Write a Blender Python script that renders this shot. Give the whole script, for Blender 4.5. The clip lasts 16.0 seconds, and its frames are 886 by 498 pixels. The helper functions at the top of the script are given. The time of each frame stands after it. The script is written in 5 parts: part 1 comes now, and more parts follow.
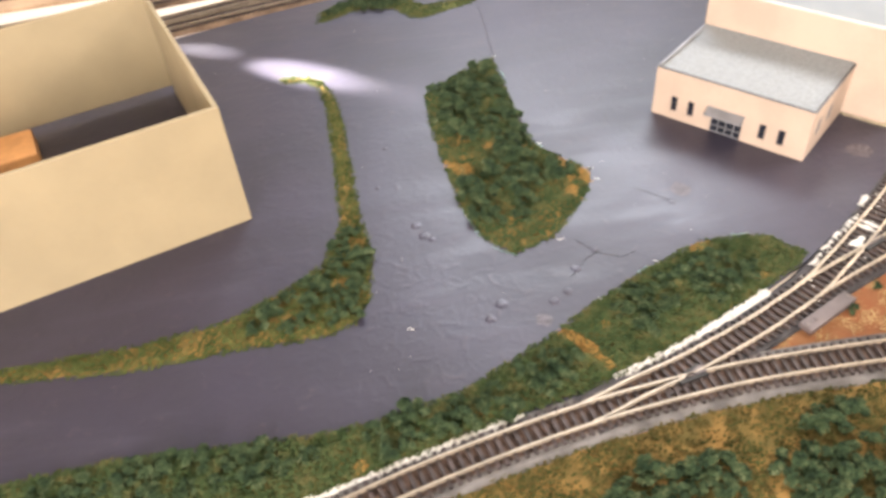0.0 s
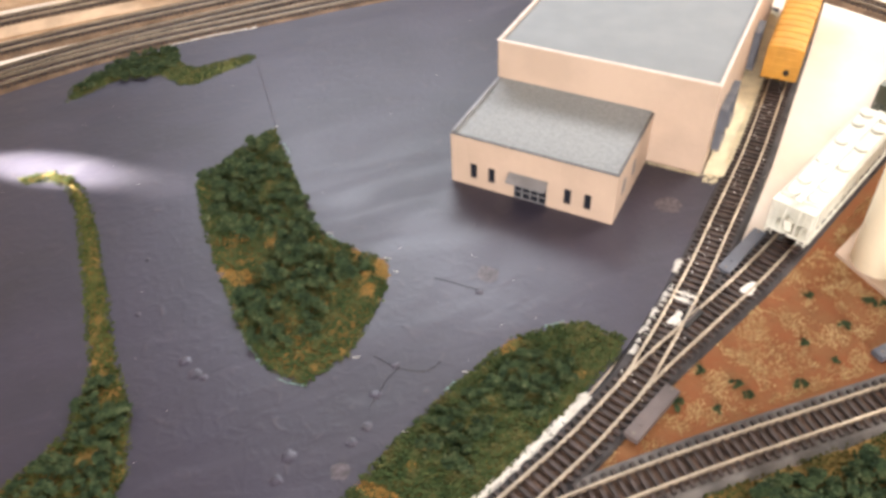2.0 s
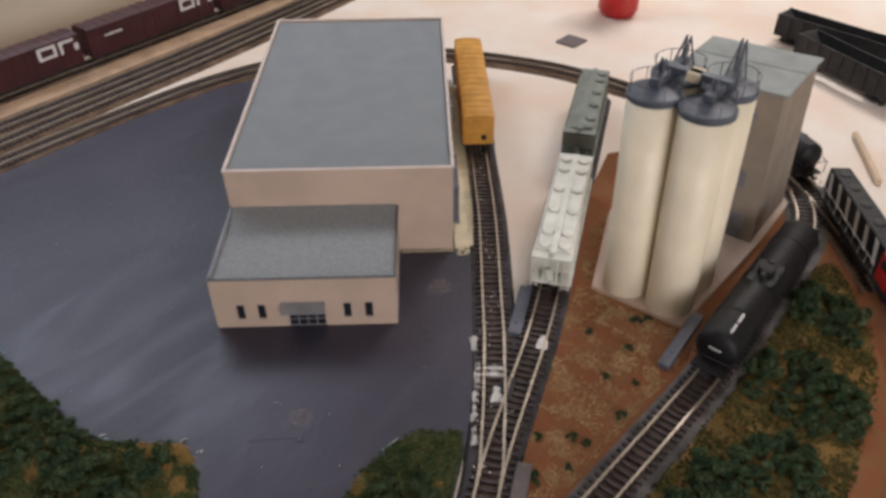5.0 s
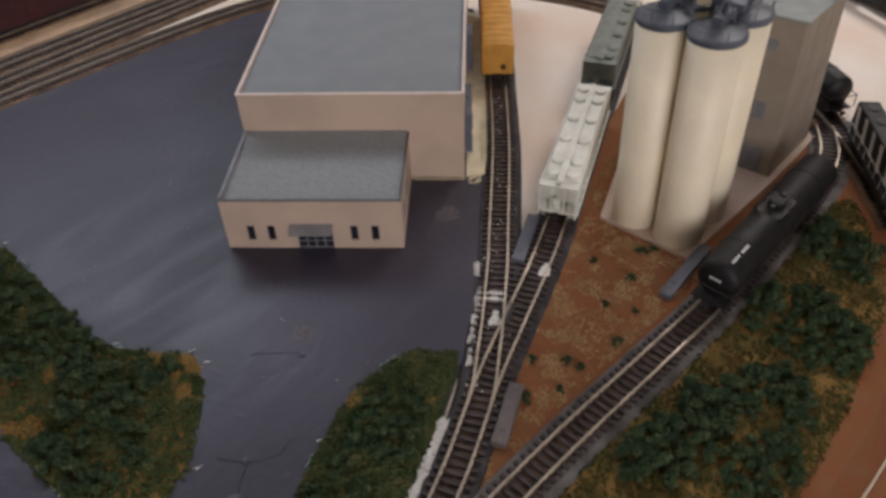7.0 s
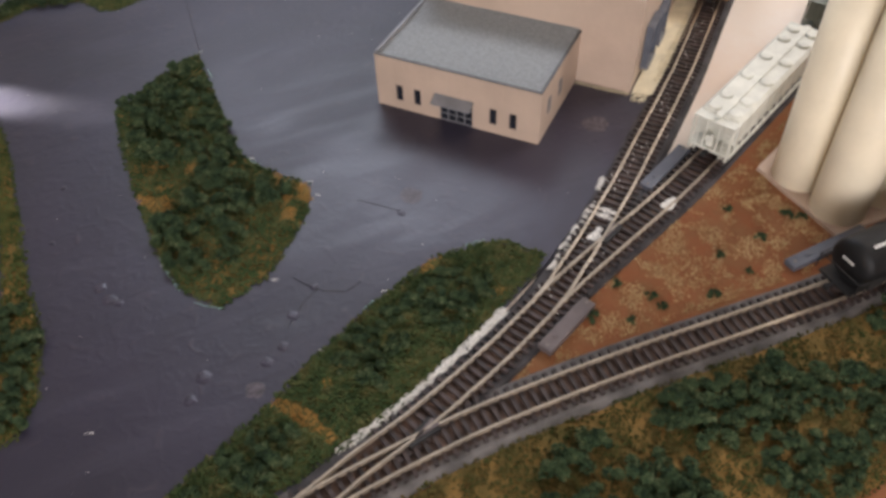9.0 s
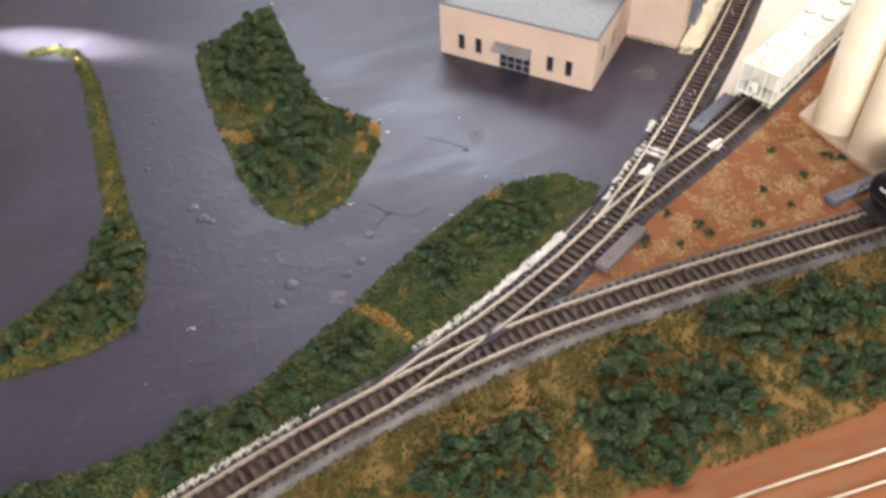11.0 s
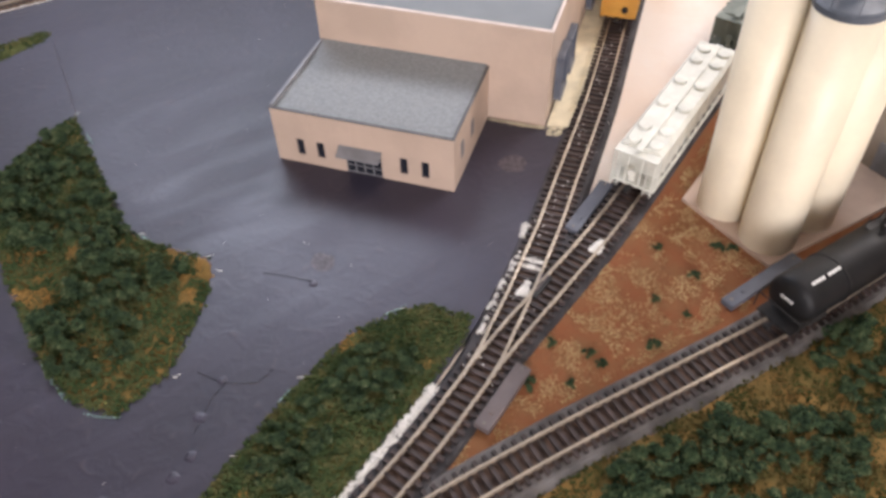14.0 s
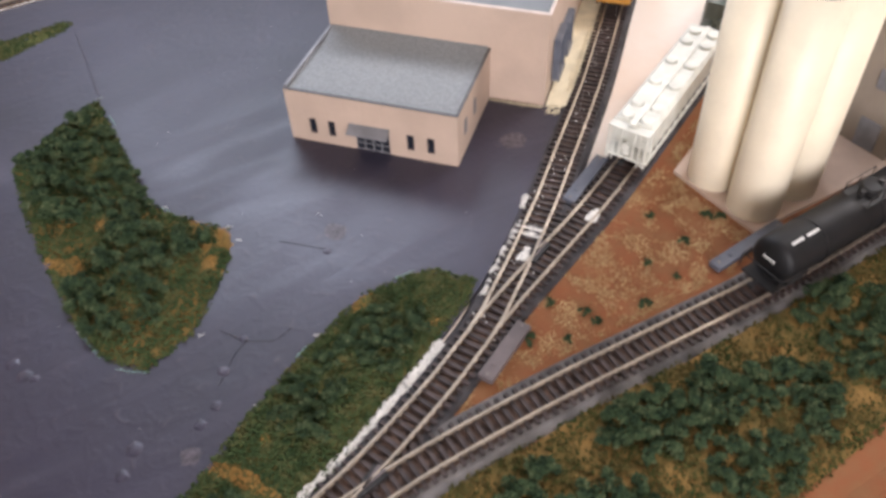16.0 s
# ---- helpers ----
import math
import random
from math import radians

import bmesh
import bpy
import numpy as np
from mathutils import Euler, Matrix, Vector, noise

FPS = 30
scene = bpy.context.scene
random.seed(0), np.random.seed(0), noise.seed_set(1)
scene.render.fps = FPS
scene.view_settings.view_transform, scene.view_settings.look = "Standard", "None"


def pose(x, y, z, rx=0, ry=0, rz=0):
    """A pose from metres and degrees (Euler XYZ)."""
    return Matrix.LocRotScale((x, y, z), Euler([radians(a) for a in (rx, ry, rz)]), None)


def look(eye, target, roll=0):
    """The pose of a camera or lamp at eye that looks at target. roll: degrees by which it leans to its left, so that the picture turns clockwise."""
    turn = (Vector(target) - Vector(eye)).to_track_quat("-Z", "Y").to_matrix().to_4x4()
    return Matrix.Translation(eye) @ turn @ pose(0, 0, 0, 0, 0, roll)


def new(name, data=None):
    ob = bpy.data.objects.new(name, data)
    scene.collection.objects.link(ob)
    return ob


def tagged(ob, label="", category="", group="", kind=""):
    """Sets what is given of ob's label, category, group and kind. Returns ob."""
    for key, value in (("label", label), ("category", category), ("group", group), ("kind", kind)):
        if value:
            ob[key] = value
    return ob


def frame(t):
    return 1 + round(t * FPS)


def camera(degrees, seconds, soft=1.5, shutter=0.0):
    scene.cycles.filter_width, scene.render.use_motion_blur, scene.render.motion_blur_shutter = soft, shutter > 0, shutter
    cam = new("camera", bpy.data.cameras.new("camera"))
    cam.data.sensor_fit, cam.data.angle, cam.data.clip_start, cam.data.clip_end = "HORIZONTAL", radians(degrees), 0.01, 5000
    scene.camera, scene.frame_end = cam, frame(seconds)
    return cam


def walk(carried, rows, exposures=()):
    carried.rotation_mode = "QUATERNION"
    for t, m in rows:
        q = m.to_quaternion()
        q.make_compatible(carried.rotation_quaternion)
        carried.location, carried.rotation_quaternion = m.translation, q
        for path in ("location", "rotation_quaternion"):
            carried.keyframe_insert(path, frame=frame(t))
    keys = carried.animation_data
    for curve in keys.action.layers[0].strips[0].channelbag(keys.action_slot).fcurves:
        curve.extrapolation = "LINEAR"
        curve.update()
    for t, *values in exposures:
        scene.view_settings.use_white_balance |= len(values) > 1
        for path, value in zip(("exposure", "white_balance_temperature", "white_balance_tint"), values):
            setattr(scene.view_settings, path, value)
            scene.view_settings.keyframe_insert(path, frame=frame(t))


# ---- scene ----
cam = camera(60.2, 16.0, soft=3.3, shutter=0.3)
PATH = [
    (0, (0.062, 0.088, 0.463), (0.247, 1.552, -0.886), -5.0),
    (0.5, (0.088, 0.097, 0.467), (0.407, 1.573, -0.844), -4.1),
    (1, (0.112, 0.123, 0.467), (0.534, 1.569, -0.849), -3.2),
    (1.5, (0.133, 0.16, 0.465), (0.586, 1.574, -0.875), -3.6),
    (2, (0.162, 0.198, 0.459), (0.684, 1.57, -0.9), -2.9),
    (2.5, (0.192, 0.219, 0.451), (0.752, 1.558, -0.926), -1.9),
    (3, (0.195, 0.238, 0.453), (0.838, 1.556, -0.907), -1.1),
    (3.5, (0.154, 0.243, 0.468), (1.017, 1.438, -0.883), -2.5),
    (4, (0.13, 0.258, 0.478), (1.203, 1.371, -0.791), -1.8),
    (4.2, (0.122, 0.281, 0.478), (1.351, 1.303, -0.724), -0.2),
    (6.3, (0.128, 0.276, 0.472), (1.33, 1.215, -0.822), 0.1),
    (6.5, (0.137, 0.255, 0.469), (1.292, 1.238, -0.834), -1.1),
    (7, (0.134, 0.243, 0.468), (1.214, 1.26, -0.874), -2.1),
    (7.5, (0.135, 0.225, 0.463), (1.15, 1.245, -0.926), -1.7),
    (8, (0.153, 0.202, 0.455), (1.018, 1.297, -0.978), -1.3),
    (8.5, (0.193, 0.186, 0.442), (0.891, 1.381, -1.001), -0.9),
    (9, (0.195, 0.172, 0.44), (0.739, 1.423, -1.023), -2.2),
    (9.5, (0.177, 0.142, 0.442), (0.707, 1.366, -1.048), -3.0),
    (10, (0.16, 0.122, 0.441), (0.652, 1.368, -1.044), -3.2),
    (12.5, (0.116, 0.122, 0.455), (0.625, 1.368, -1.025), -1.3),
    (13, (0.139, 0.146, 0.455), (0.726, 1.378, -1.007), -0.6),
    (13.5, (0.186, 0.188, 0.449), (0.893, 1.379, -0.994), -0.3),
    (14, (0.233, 0.226, 0.436), (0.944, 1.396, -1.022), -1.8),
    (14.5, (0.249, 0.245, 0.428), (0.957, 1.38, -1.058), -2.2),
    (15, (0.25, 0.245, 0.429), (0.965, 1.366, -1.065), -2.3),
    (15.5, (0.238, 0.227, 0.439), (0.959, 1.398, -1.013), -2.0),
    (16, (0.209, 0.19, 0.448), (0.909, 1.362, -1.013), -2.5),
]
walk(cam, [(t, look(eye, target, roll)) for t, eye, target, roll in PATH],
     exposures=[(0, 0.90, 6950, 13), (0.5, 1.02, 6900, 12.5), (1.0, 0.76, 6950, 12.5), (2.0, 0.44, 6950, 13.5), (3.0, -0.02, 6900, 13.5), (4.0, -0.55, 6450, 13.5), (6.5, -1.3, 6400, 15.5),
                (7.5, -1.12, 6500, 15.5), (8.5, -0.78, 6500, 15), (9.0, -0.52, 6500, 14.5), (10, -0.04, 6500, 13), (12.5, 0.58, 6600, 12.5), (13.0, 0.34, 6500, 13.5), (13.5, 0.10, 6450, 16),
                (14.0, -0.12, 6350, 17), (14.5, -0.1, 6250, 16.5), (16, -0.03, 6250, 16.5)])

# ---------------------------------------------------------------- light
world = bpy.data.worlds.new("room_air")
scene.world = world
world.use_nodes = True
world.node_tree.nodes["Background"].inputs[0].default_value = (0.55, 0.6, 0.75, 1)
world.node_tree.nodes["Background"].inputs[1].default_value = 0.25


def area_lamp(name, where, target, sx, sy, power, colour):
    d = bpy.data.lights.new(name, "AREA")
    d.shape, d.size, d.size_y, d.energy, d.color = "RECTANGLE", sx, sy, power, colour
    ob = new(name, d)
    ob.matrix_world = look(where, target)
    return ob


area_lamp("window_light", (0.66, 1.86, 1.08), (0.25, 0.6, 0.0), 0.95, 0.42, 17, (0.80, 0.89, 1.0))
# added behind the camera, source unseen: lifts the building fronts and silos
area_lamp("window_light", (-0.75, -1.55, 0.76), (0.7, 0.45, 0.1), 1.4, 0.9, 66, (1.0, 0.965, 0.95))
# added fill without a fixture: brightens the bare plywood from the east
area_lamp("ceiling_light_glow", (2.15, 0.75, 1.38), (1.7, 0.7, 0), 0.9, 0.5, 42, (1.0, 0.955, 0.91))


def sun_streak(where, target, degrees, power):
    """A narrow streak of low daylight, made by an added spot lamp in the room."""
    d = bpy.data.lights.new("sun_streak", "SPOT")
    d.energy, d.spot_size, d.spot_blend, d.color, d.shadow_soft_size = power, radians(degrees), 1.0, (1, 0.99, 0.88), 0.006
    new("sun_streak", d).matrix_world = look(where, target)


# three added spots draw the bright patch and its side streaks
sun_streak((-0.57, 1.37, 0.25), (0.016, 0.947, 0), 5.0, 760)
sun_streak((-0.57, 1.37, 0.20), (0.07, 0.905, 0), 4.2, 170)
sun_streak((-0.60, 1.34, 0.22), (-0.105, 1.045, 0), 4.0, 210)

# ---------------------------------------------------------------- materials
MATS = {}


def mat(name, colour, rough=0.6, metal=0.0, vary=0.12, scale=60.0, bump=0.15, fine=400.0, second=None, spec=0.5, per_object=0.0, dist=0.001):
    """A painted or natural surface: a base colour with blotches, fine grain and relief."""
    if name in MATS:
        return MATS[name]
    m = bpy.data.materials.new(name)
    m.use_nodes = True
    nt = m.node_tree
    n, link = nt.nodes, nt.links.new
    bsdf = n["Principled BSDF"]
    bsdf.inputs["Metallic"].default_value = metal
    bsdf.inputs["Specular IOR Level"].default_value = spec
    co = n.new("ShaderNodeTexCoord")
    big, small = n.new("ShaderNodeTexNoise"), n.new("ShaderNodeTexNoise")
    big.inputs["Scale"].default_value, small.inputs["Scale"].default_value = scale, fine
    big.inputs["Detail"].default_value = small.inputs["Detail"].default_value = 4
    for x in (big, small):
        link(co.outputs["Object"], x.inputs["Vector"])
    mix = n.new("ShaderNodeMix")
    mix.data_type = "RGBA"
    c = Vector(colour)
    other = Vector(second) if second else c * (1 - 2 * vary)
    mix.inputs["A"].default_value, mix.inputs["B"].default_value = (*(c * (1 + vary)), 1), (*other, 1)
    ramp = n.new("ShaderNodeMapRange")
    ramp.inputs["From Min"].default_value, ramp.inputs["From Max"].default_value = 0.35, 0.65
    link(big.outputs["Fac"], ramp.inputs["Value"])
    add = n.new("ShaderNodeMath")
    add.operation = "MULTIPLY_ADD"
    link(small.outputs["Fac"], add.inputs[0])
    add.inputs[1].default_value = 0.5
    link(ramp.outputs[0], add.inputs[2])
    sub = n.new("ShaderNodeMath")
    sub.operation, sub.use_clamp = "SUBTRACT", True
    link(add.outputs[0], sub.inputs[0])
    sub.inputs[1].default_value = 0.25
    link(sub.outputs[0], mix.inputs["Factor"])
    last = mix.outputs["Result"]
    if per_object:
        info, hsv = n.new("ShaderNodeObjectInfo"), n.new("ShaderNodeHueSaturation")
        mr = n.new("ShaderNodeMapRange")
        mr.inputs["To Min"].default_value, mr.inputs["To Max"].default_value = 1 - per_object, 1 + per_object
        link(info.outputs["Random"], mr.inputs["Value"])
        link(mr.outputs[0], hsv.inputs["Value"])
        link(last, hsv.inputs["Color"])
        last = hsv.outputs["Color"]
    link(last, bsdf.inputs["Base Color"])
    rr = n.new("ShaderNodeMapRange")
    rr.inputs["To Min"].default_value, rr.inputs["To Max"].default_value = max(0.03, rough - 0.12), min(1, rough + 0.12)
    link(big.outputs["Fac"], rr.inputs["Value"])
    link(rr.outputs[0], bsdf.inputs["Roughness"])
    if bump:
        b = n.new("ShaderNodeBump")
        b.inputs["Strength"].default_value, b.inputs["Distance"].default_value = bump, dist
        link(small.outputs["Fac"], b.inputs["Height"])
        link(b.outputs[0], bsdf.inputs["Normal"])
    MATS[name] = m
    return m


def grains(name, colours, rough=0.9, patch=35.0, single=0.5, shared=0.55):
    """Loose grains: each island takes a colour of its own, drawn by patches a few centimetres wide."""
    m = bpy.data.materials.new(name)
    m.use_nodes = True
    n, link = m.node_tree.nodes, m.node_tree.links.new
    bsdf = n["Principled BSDF"]
    bsdf.inputs["Roughness"].default_value = rough
    bsdf.inputs["Specular IOR Level"].default_value = 0.15
    geo, co, noi = n.new("ShaderNodeNewGeometry"), n.new("ShaderNodeTexCoord"), n.new("ShaderNodeTexNoise")
    link(co.outputs["Object"], noi.inputs["Vector"])
    noi.inputs["Scale"].default_value, noi.inputs["Detail"].default_value = patch, 3
    a = n.new("ShaderNodeMath")
    a.operation = "MULTIPLY_ADD"
    link(geo.outputs["Random Per Island"], a.inputs[0])
    a.inputs[1].default_value = single
    mr = n.new("ShaderNodeMapRange")
    mr.inputs["From Min"].default_value, mr.inputs["From Max"].default_value = 0.3, 0.7
    mr.inputs["To Max"].default_value = shared
    link(noi.outputs["Fac"], mr.inputs["Value"])
    link(mr.outputs[0], a.inputs[2])
    r = n.new("ShaderNodeValToRGB")
    r.color_ramp.elements[0].color, r.color_ramp.elements[1].color = (*colours[0], 1), (*colours[-1], 1)
    for i, c in enumerate(colours[1:-1], 1):
        r.color_ramp.elements.new(i / (len(colours) - 1)).color = (*c, 1)
    link(a.outputs[0], r.inputs["Fac"])
    link(r.outputs["Color"], bsdf.inputs["Base Color"])
    return m


def painted_asphalt():
    """Brushed dark paint over board: broad cloudy tone, brush ripples, dried runs and uneven gloss."""
    m = bpy.data.materials.new("painted_asphalt")
    m.use_nodes = True
    n, link = m.node_tree.nodes, m.node_tree.links.new
    bsdf = n["Principled BSDF"]
    co = n.new("ShaderNodeTexCoord")

    def noisy(scale, detail, distort=0.0, stretch=None):
        t = n.new("ShaderNodeTexNoise")
        t.inputs["Scale"].default_value, t.inputs["Detail"].default_value, t.inputs["Distortion"].default_value = scale, detail, distort
        src = co.outputs["Object"]
        if stretch:
            mp = n.new("ShaderNodeMapping")
            mp.inputs["Rotation"].default_value, mp.inputs["Scale"].default_value = (0, 0, 0.6), stretch
            link(src, mp.inputs["Vector"])
            src = mp.outputs["Vector"]
        link(src, t.inputs["Vector"])
        return t.outputs["Fac"]

    def ranged(v, a, b, c, d):
        r = n.new("ShaderNodeMapRange")
        for k, x in zip(("From Min", "From Max", "To Min", "To Max"), (a, b, c, d)):
            r.inputs[k].default_value = x
        link(v, r.inputs["Value"])
        return r.outputs[0]

    def blend(fac, a, b):
        x = n.new("ShaderNodeMix")
        x.data_type = "RGBA"
        link(fac, x.inputs["Factor"])
        for k, v in (("A", a), ("B", b)):
            if isinstance(v, tuple):
                x.inputs[k].default_value = (*v, 1)
            else:
                link(v, x.inputs[k])
        return x.outputs["Result"]

    cloud, brush, wrinkle, grain = noisy(6, 4, 0.4), noisy(22, 4, 0.8, (0.35, 1.6, 1)), noisy(70, 5, 1.2), noisy(600, 3)
    tone = blend(ranged(cloud, 0.35, 0.65, 0, 1), (0.034, 0.0305, 0.052), (0.024, 0.0215, 0.036))
    tone = blend(ranged(brush, 0.52, 0.72, 0, 0.55), tone, (0.047, 0.043, 0.066))
    tone = blend(ranged(wrinkle, 0.62, 0.74, 0, 0.5), tone, (0.062, 0.048, 0.060))
    tone = blend(ranged(grain, 0.62, 0.72, 0, 0.25), tone, (0.075, 0.066, 0.082))
    link(tone, bsdf.inputs["Base Color"])
    add = n.new("ShaderNodeMath")
    link(ranged(cloud, 0.3, 0.7, 0.38, 0.48), add.inputs[0])
    link(ranged(brush, 0.3, 0.7, -0.04, 0.08), add.inputs[1])
    link(add.outputs[0], bsdf.inputs["Roughness"])
    b1, b2 = n.new("ShaderNodeBump"), n.new("ShaderNodeBump")
    b1.inputs["Strength"].default_value, b1.inputs["Distance"].default_value = 0.05, 0.006
    link(brush, b1.inputs["Height"])
    b2.inputs["Strength"].default_value, b2.inputs["Distance"].default_value = 0.10, 0.0025
    link(ranged(wrinkle, 0.45, 0.8, 0, 1), b2.inputs["Height"])
    link(b1.outputs[0], b2.inputs["Normal"])
    link(b2.outputs[0], bsdf.inputs["Normal"])
    return m


ASPHALT = painted_asphalt()
PLYWOOD = mat("bare_plywood", (0.72, 0.58, 0.47), 0.6, vary=0.06, scale=9, fine=150, bump=0.05, second=(0.80, 0.72, 0.64))
DIRT = mat("red_brown_earth", (0.205, 0.078, 0.036), 0.95, vary=0.2, scale=60, fine=700, bump=0.5, second=(0.24, 0.115, 0.055), spec=0.1)
TURF = mat("dry_turf", (0.20, 0.118, 0.040), 0.95, vary=0.2, scale=45, fine=600, bump=0.6, second=(0.10, 0.080, 0.028), spec=0.1)
GREENTURF = mat("green_turf", (0.066, 0.076, 0.026), 0.95, vary=0.2, scale=35, fine=600, bump=0.6, second=(0.105, 0.085, 0.030), spec=0.1)
DARKBED = mat("dark_grey_roadbed", (0.070, 0.066, 0.070), 0.85, vary=0.2, scale=50, fine=900, bump=0.4, spec=0.2)
YARDBED = mat("tan_brown_roadbed", (0.20, 0.135, 0.092), 0.85, vary=0.25, scale=30, fine=600, bump=0.4, spec=0.2)
CORK = mat("grey_roadbed", (0.155, 0.145, 0.142), 0.9, vary=0.2, scale=50, fine=900, bump=0.4, spec=0.2)
BALLAST = mat("brown_ballast", (0.10, 0.066, 0.052), 0.95, vary=0.3, scale=90, fine=1100, bump=0.6, spec=0.2)
TIE = mat("dark_brown_tie_plastic", (0.052, 0.036, 0.034), 0.6, vary=0.2, scale=120, fine=900, bump=0.2, per_object=0.35)
RAIL = mat("nickel_silver_rail", (0.45, 0.385, 0.31), 0.42, metal=0.7, vary=0.1, scale=50, fine=300, bump=0.05)
PLASTER = mat("white_plaster", (0.78, 0.76, 0.72), 0.5, vary=0.08, scale=90, fine=600, bump=0.7)
CREAM = mat("cream_plaster", (0.70, 0.62, 0.44), 0.7, vary=0.08, scale=60, fine=500, bump=0.4)
WALLPAINT = mat("beige_styrene", (0.52, 0.40, 0.318), 0.5, vary=0.05, scale=22, fine=250, bump=0.06)
SHEDPAINT = mat("tan_styrene", (0.34, 0.272, 0.168), 0.55, vary=0.04, scale=14, fine=220, bump=0.05)
GRAVELROOF = mat("speckled_gravel_roof", (0.25, 0.268, 0.28), 0.75, vary=0.08, scale=420, fine=900, bump=0.5)
ROOFGREY = mat("grey_roof_paper", (0.215, 0.235, 0.25), 0.7, vary=0.025, scale=30, fine=700, bump=0.25)
TRIMWHITE = mat("pale_coping", (0.66, 0.56, 0.50), 0.5, vary=0.06, scale=80, fine=500, bump=0.1)
SILO = mat("cream_silo_plastic", (0.88, 0.79, 0.61), 0.42, vary=0.04, scale=18, fine=200, bump=0.03)
BLUEGREY = mat("blue_grey_plastic", (0.085, 0.10, 0.125), 0.5, vary=0.12, scale=60, fine=400, bump=0.1)
SLATE = mat("slate_blue_plastic", (0.105, 0.115, 0.145), 0.5, vary=0.1, scale=60, fine=400, bump=0.1)
DARKTRIM = mat("dark_grey_coping", (0.10, 0.098, 0.105), 0.6, vary=0.15, scale=90, fine=500, bump=0.15)
MIDGREY = mat("mid_grey_plastic", (0.20, 0.20, 0.215), 0.5, vary=0.1, scale=70, fine=400, bump=0.1)
BROWNGREY = mat("brown_grey_plastic", (0.13, 0.105, 0.105), 0.55, vary=0.1, scale=70, fine=400, bump=0.1)
ELEVATOR = mat("taupe_elevator_paint", (0.27, 0.225, 0.18), 0.6, vary=0.06, scale=30, fine=300, bump=0.08)
ELROOF = mat("green_grey_roof", (0.24, 0.265, 0.25), 0.6, vary=0.07, scale=40, fine=500, bump=0.15)
YELLOW = mat("yellow_ochre_car_paint", (0.62, 0.31, 0.055), 0.5, vary=0.08, scale=60, fine=400, bump=0.06)
PALEGREEN = mat("pale_grey_green_car_paint", (0.70, 0.70, 0.63), 0.5, vary=0.06, scale=70, fine=400, bump=0.06)
DARKGREEN = mat("grey_green_car_paint", (0.20, 0.225, 0.195), 0.55, vary=0.08, scale=70, fine=400, bump=0.06)
BLACK = mat("black_car_paint", (0.008, 0.008, 0.009), 0.55, vary=0.2, scale=50, fine=300, bump=0.04, spec=0.32)
BLACKMATT = mat("black_plastic", (0.016, 0.015, 0.015), 0.6, vary=0.2, scale=90, fine=500, bump=0.08)
MAROON = mat("maroon_car_paint", (0.060, 0.016, 0.018), 0.5, vary=0.15, scale=40, fine=300, bump=0.06)
BLUE = mat("blue_car_paint", (0.03, 0.10, 0.26), 0.5, vary=0.15, scale=40, fine=300, bump=0.06)
RED = mat("red_paint", (0.50, 0.02, 0.02), 0.35, vary=0.08, scale=60, fine=400, bump=0.02)
WHITE = mat("white_lettering", (0.72, 0.72, 0.70), 0.5, vary=0.05, scale=90, fine=500, bump=0.0)
STEEL = mat("wheel_steel", (0.25, 0.22, 0.2), 0.4, metal=0.8, vary=0.1, scale=90, fine=500, bump=0.05)
ALU = mat("bare_aluminium", (0.75, 0.75, 0.76), 0.3, metal=1.0, vary=0.05, scale=90, fine=500, bump=0.02)
WOOD = mat("orange_pine", (0.62, 0.30, 0.11), 0.6, vary=0.12, scale=25, fine=200, bump=0.1)
TANWOOD = mat("tan_wood_strip", (0.52, 0.36, 0.235), 0.65, vary=0.12, scale=25, fine=200, bump=0.1)
DARKGLASS = mat("dark_window_glass", (0.02, 0.022, 0.03), 0.15, vary=0.1, scale=80, fine=300, bump=0.0)
ROOMWALL = mat("beige_room_wall", (0.60, 0.53, 0.42), 0.8, vary=0.04, scale=4, fine=80, bump=0.05)
CEIL = mat("white_ceiling_paint", (0.75, 0.73, 0.70), 0.85, vary=0.03, scale=4, fine=80, bump=0.05)
CARPET = mat("brown_floor", (0.20, 0.15, 0.11), 0.9, vary=0.1, scale=6, fine=300, bump=0.2)
FOLIAGE = grains("foam_foliage", [(0.008, 0.017, 0.010), (0.020, 0.038, 0.019), (0.042, 0.068, 0.031), (0.088, 0.112, 0.055), (0.20, 0.21, 0.125)], patch=105, single=0.4, shared=0.62)
GRASS = grains("ground_foam", [(0.020, 0.038, 0.014), (0.036, 0.060, 0.022), (0.058, 0.080, 0.030), (0.10, 0.10, 0.040), (0.17, 0.135, 0.055)], patch=75, single=0.35, shared=0.6)
HEDGEGRASS = grains("yellow_green_foam", [(0.026, 0.042, 0.012), (0.042, 0.060, 0.017), (0.068, 0.086, 0.026), (0.115, 0.12, 0.040), (0.18, 0.145, 0.05)], patch=75, single=0.35, shared=0.6)
DRYGRASS = grains("dry_ground_foam", [(0.024, 0.045, 0.013), (0.050, 0.060, 0.017), (0.092, 0.076, 0.024), (0.14, 0.098, 0.035)], patch=26)
SAND = grains("pale_sand", [(0.34, 0.19, 0.09), (0.45, 0.30, 0.15), (0.56, 0.42, 0.23)], patch=50)
GRIT = grains("earth_grit", [(0.14, 0.06, 0.03), (0.21, 0.095, 0.045), (0.27, 0.15, 0.075), (0.40, 0.28, 0.15)], patch=40)

# ---------------------------------------------------------------- mesh tools
IDENT = Matrix.Identity(4)


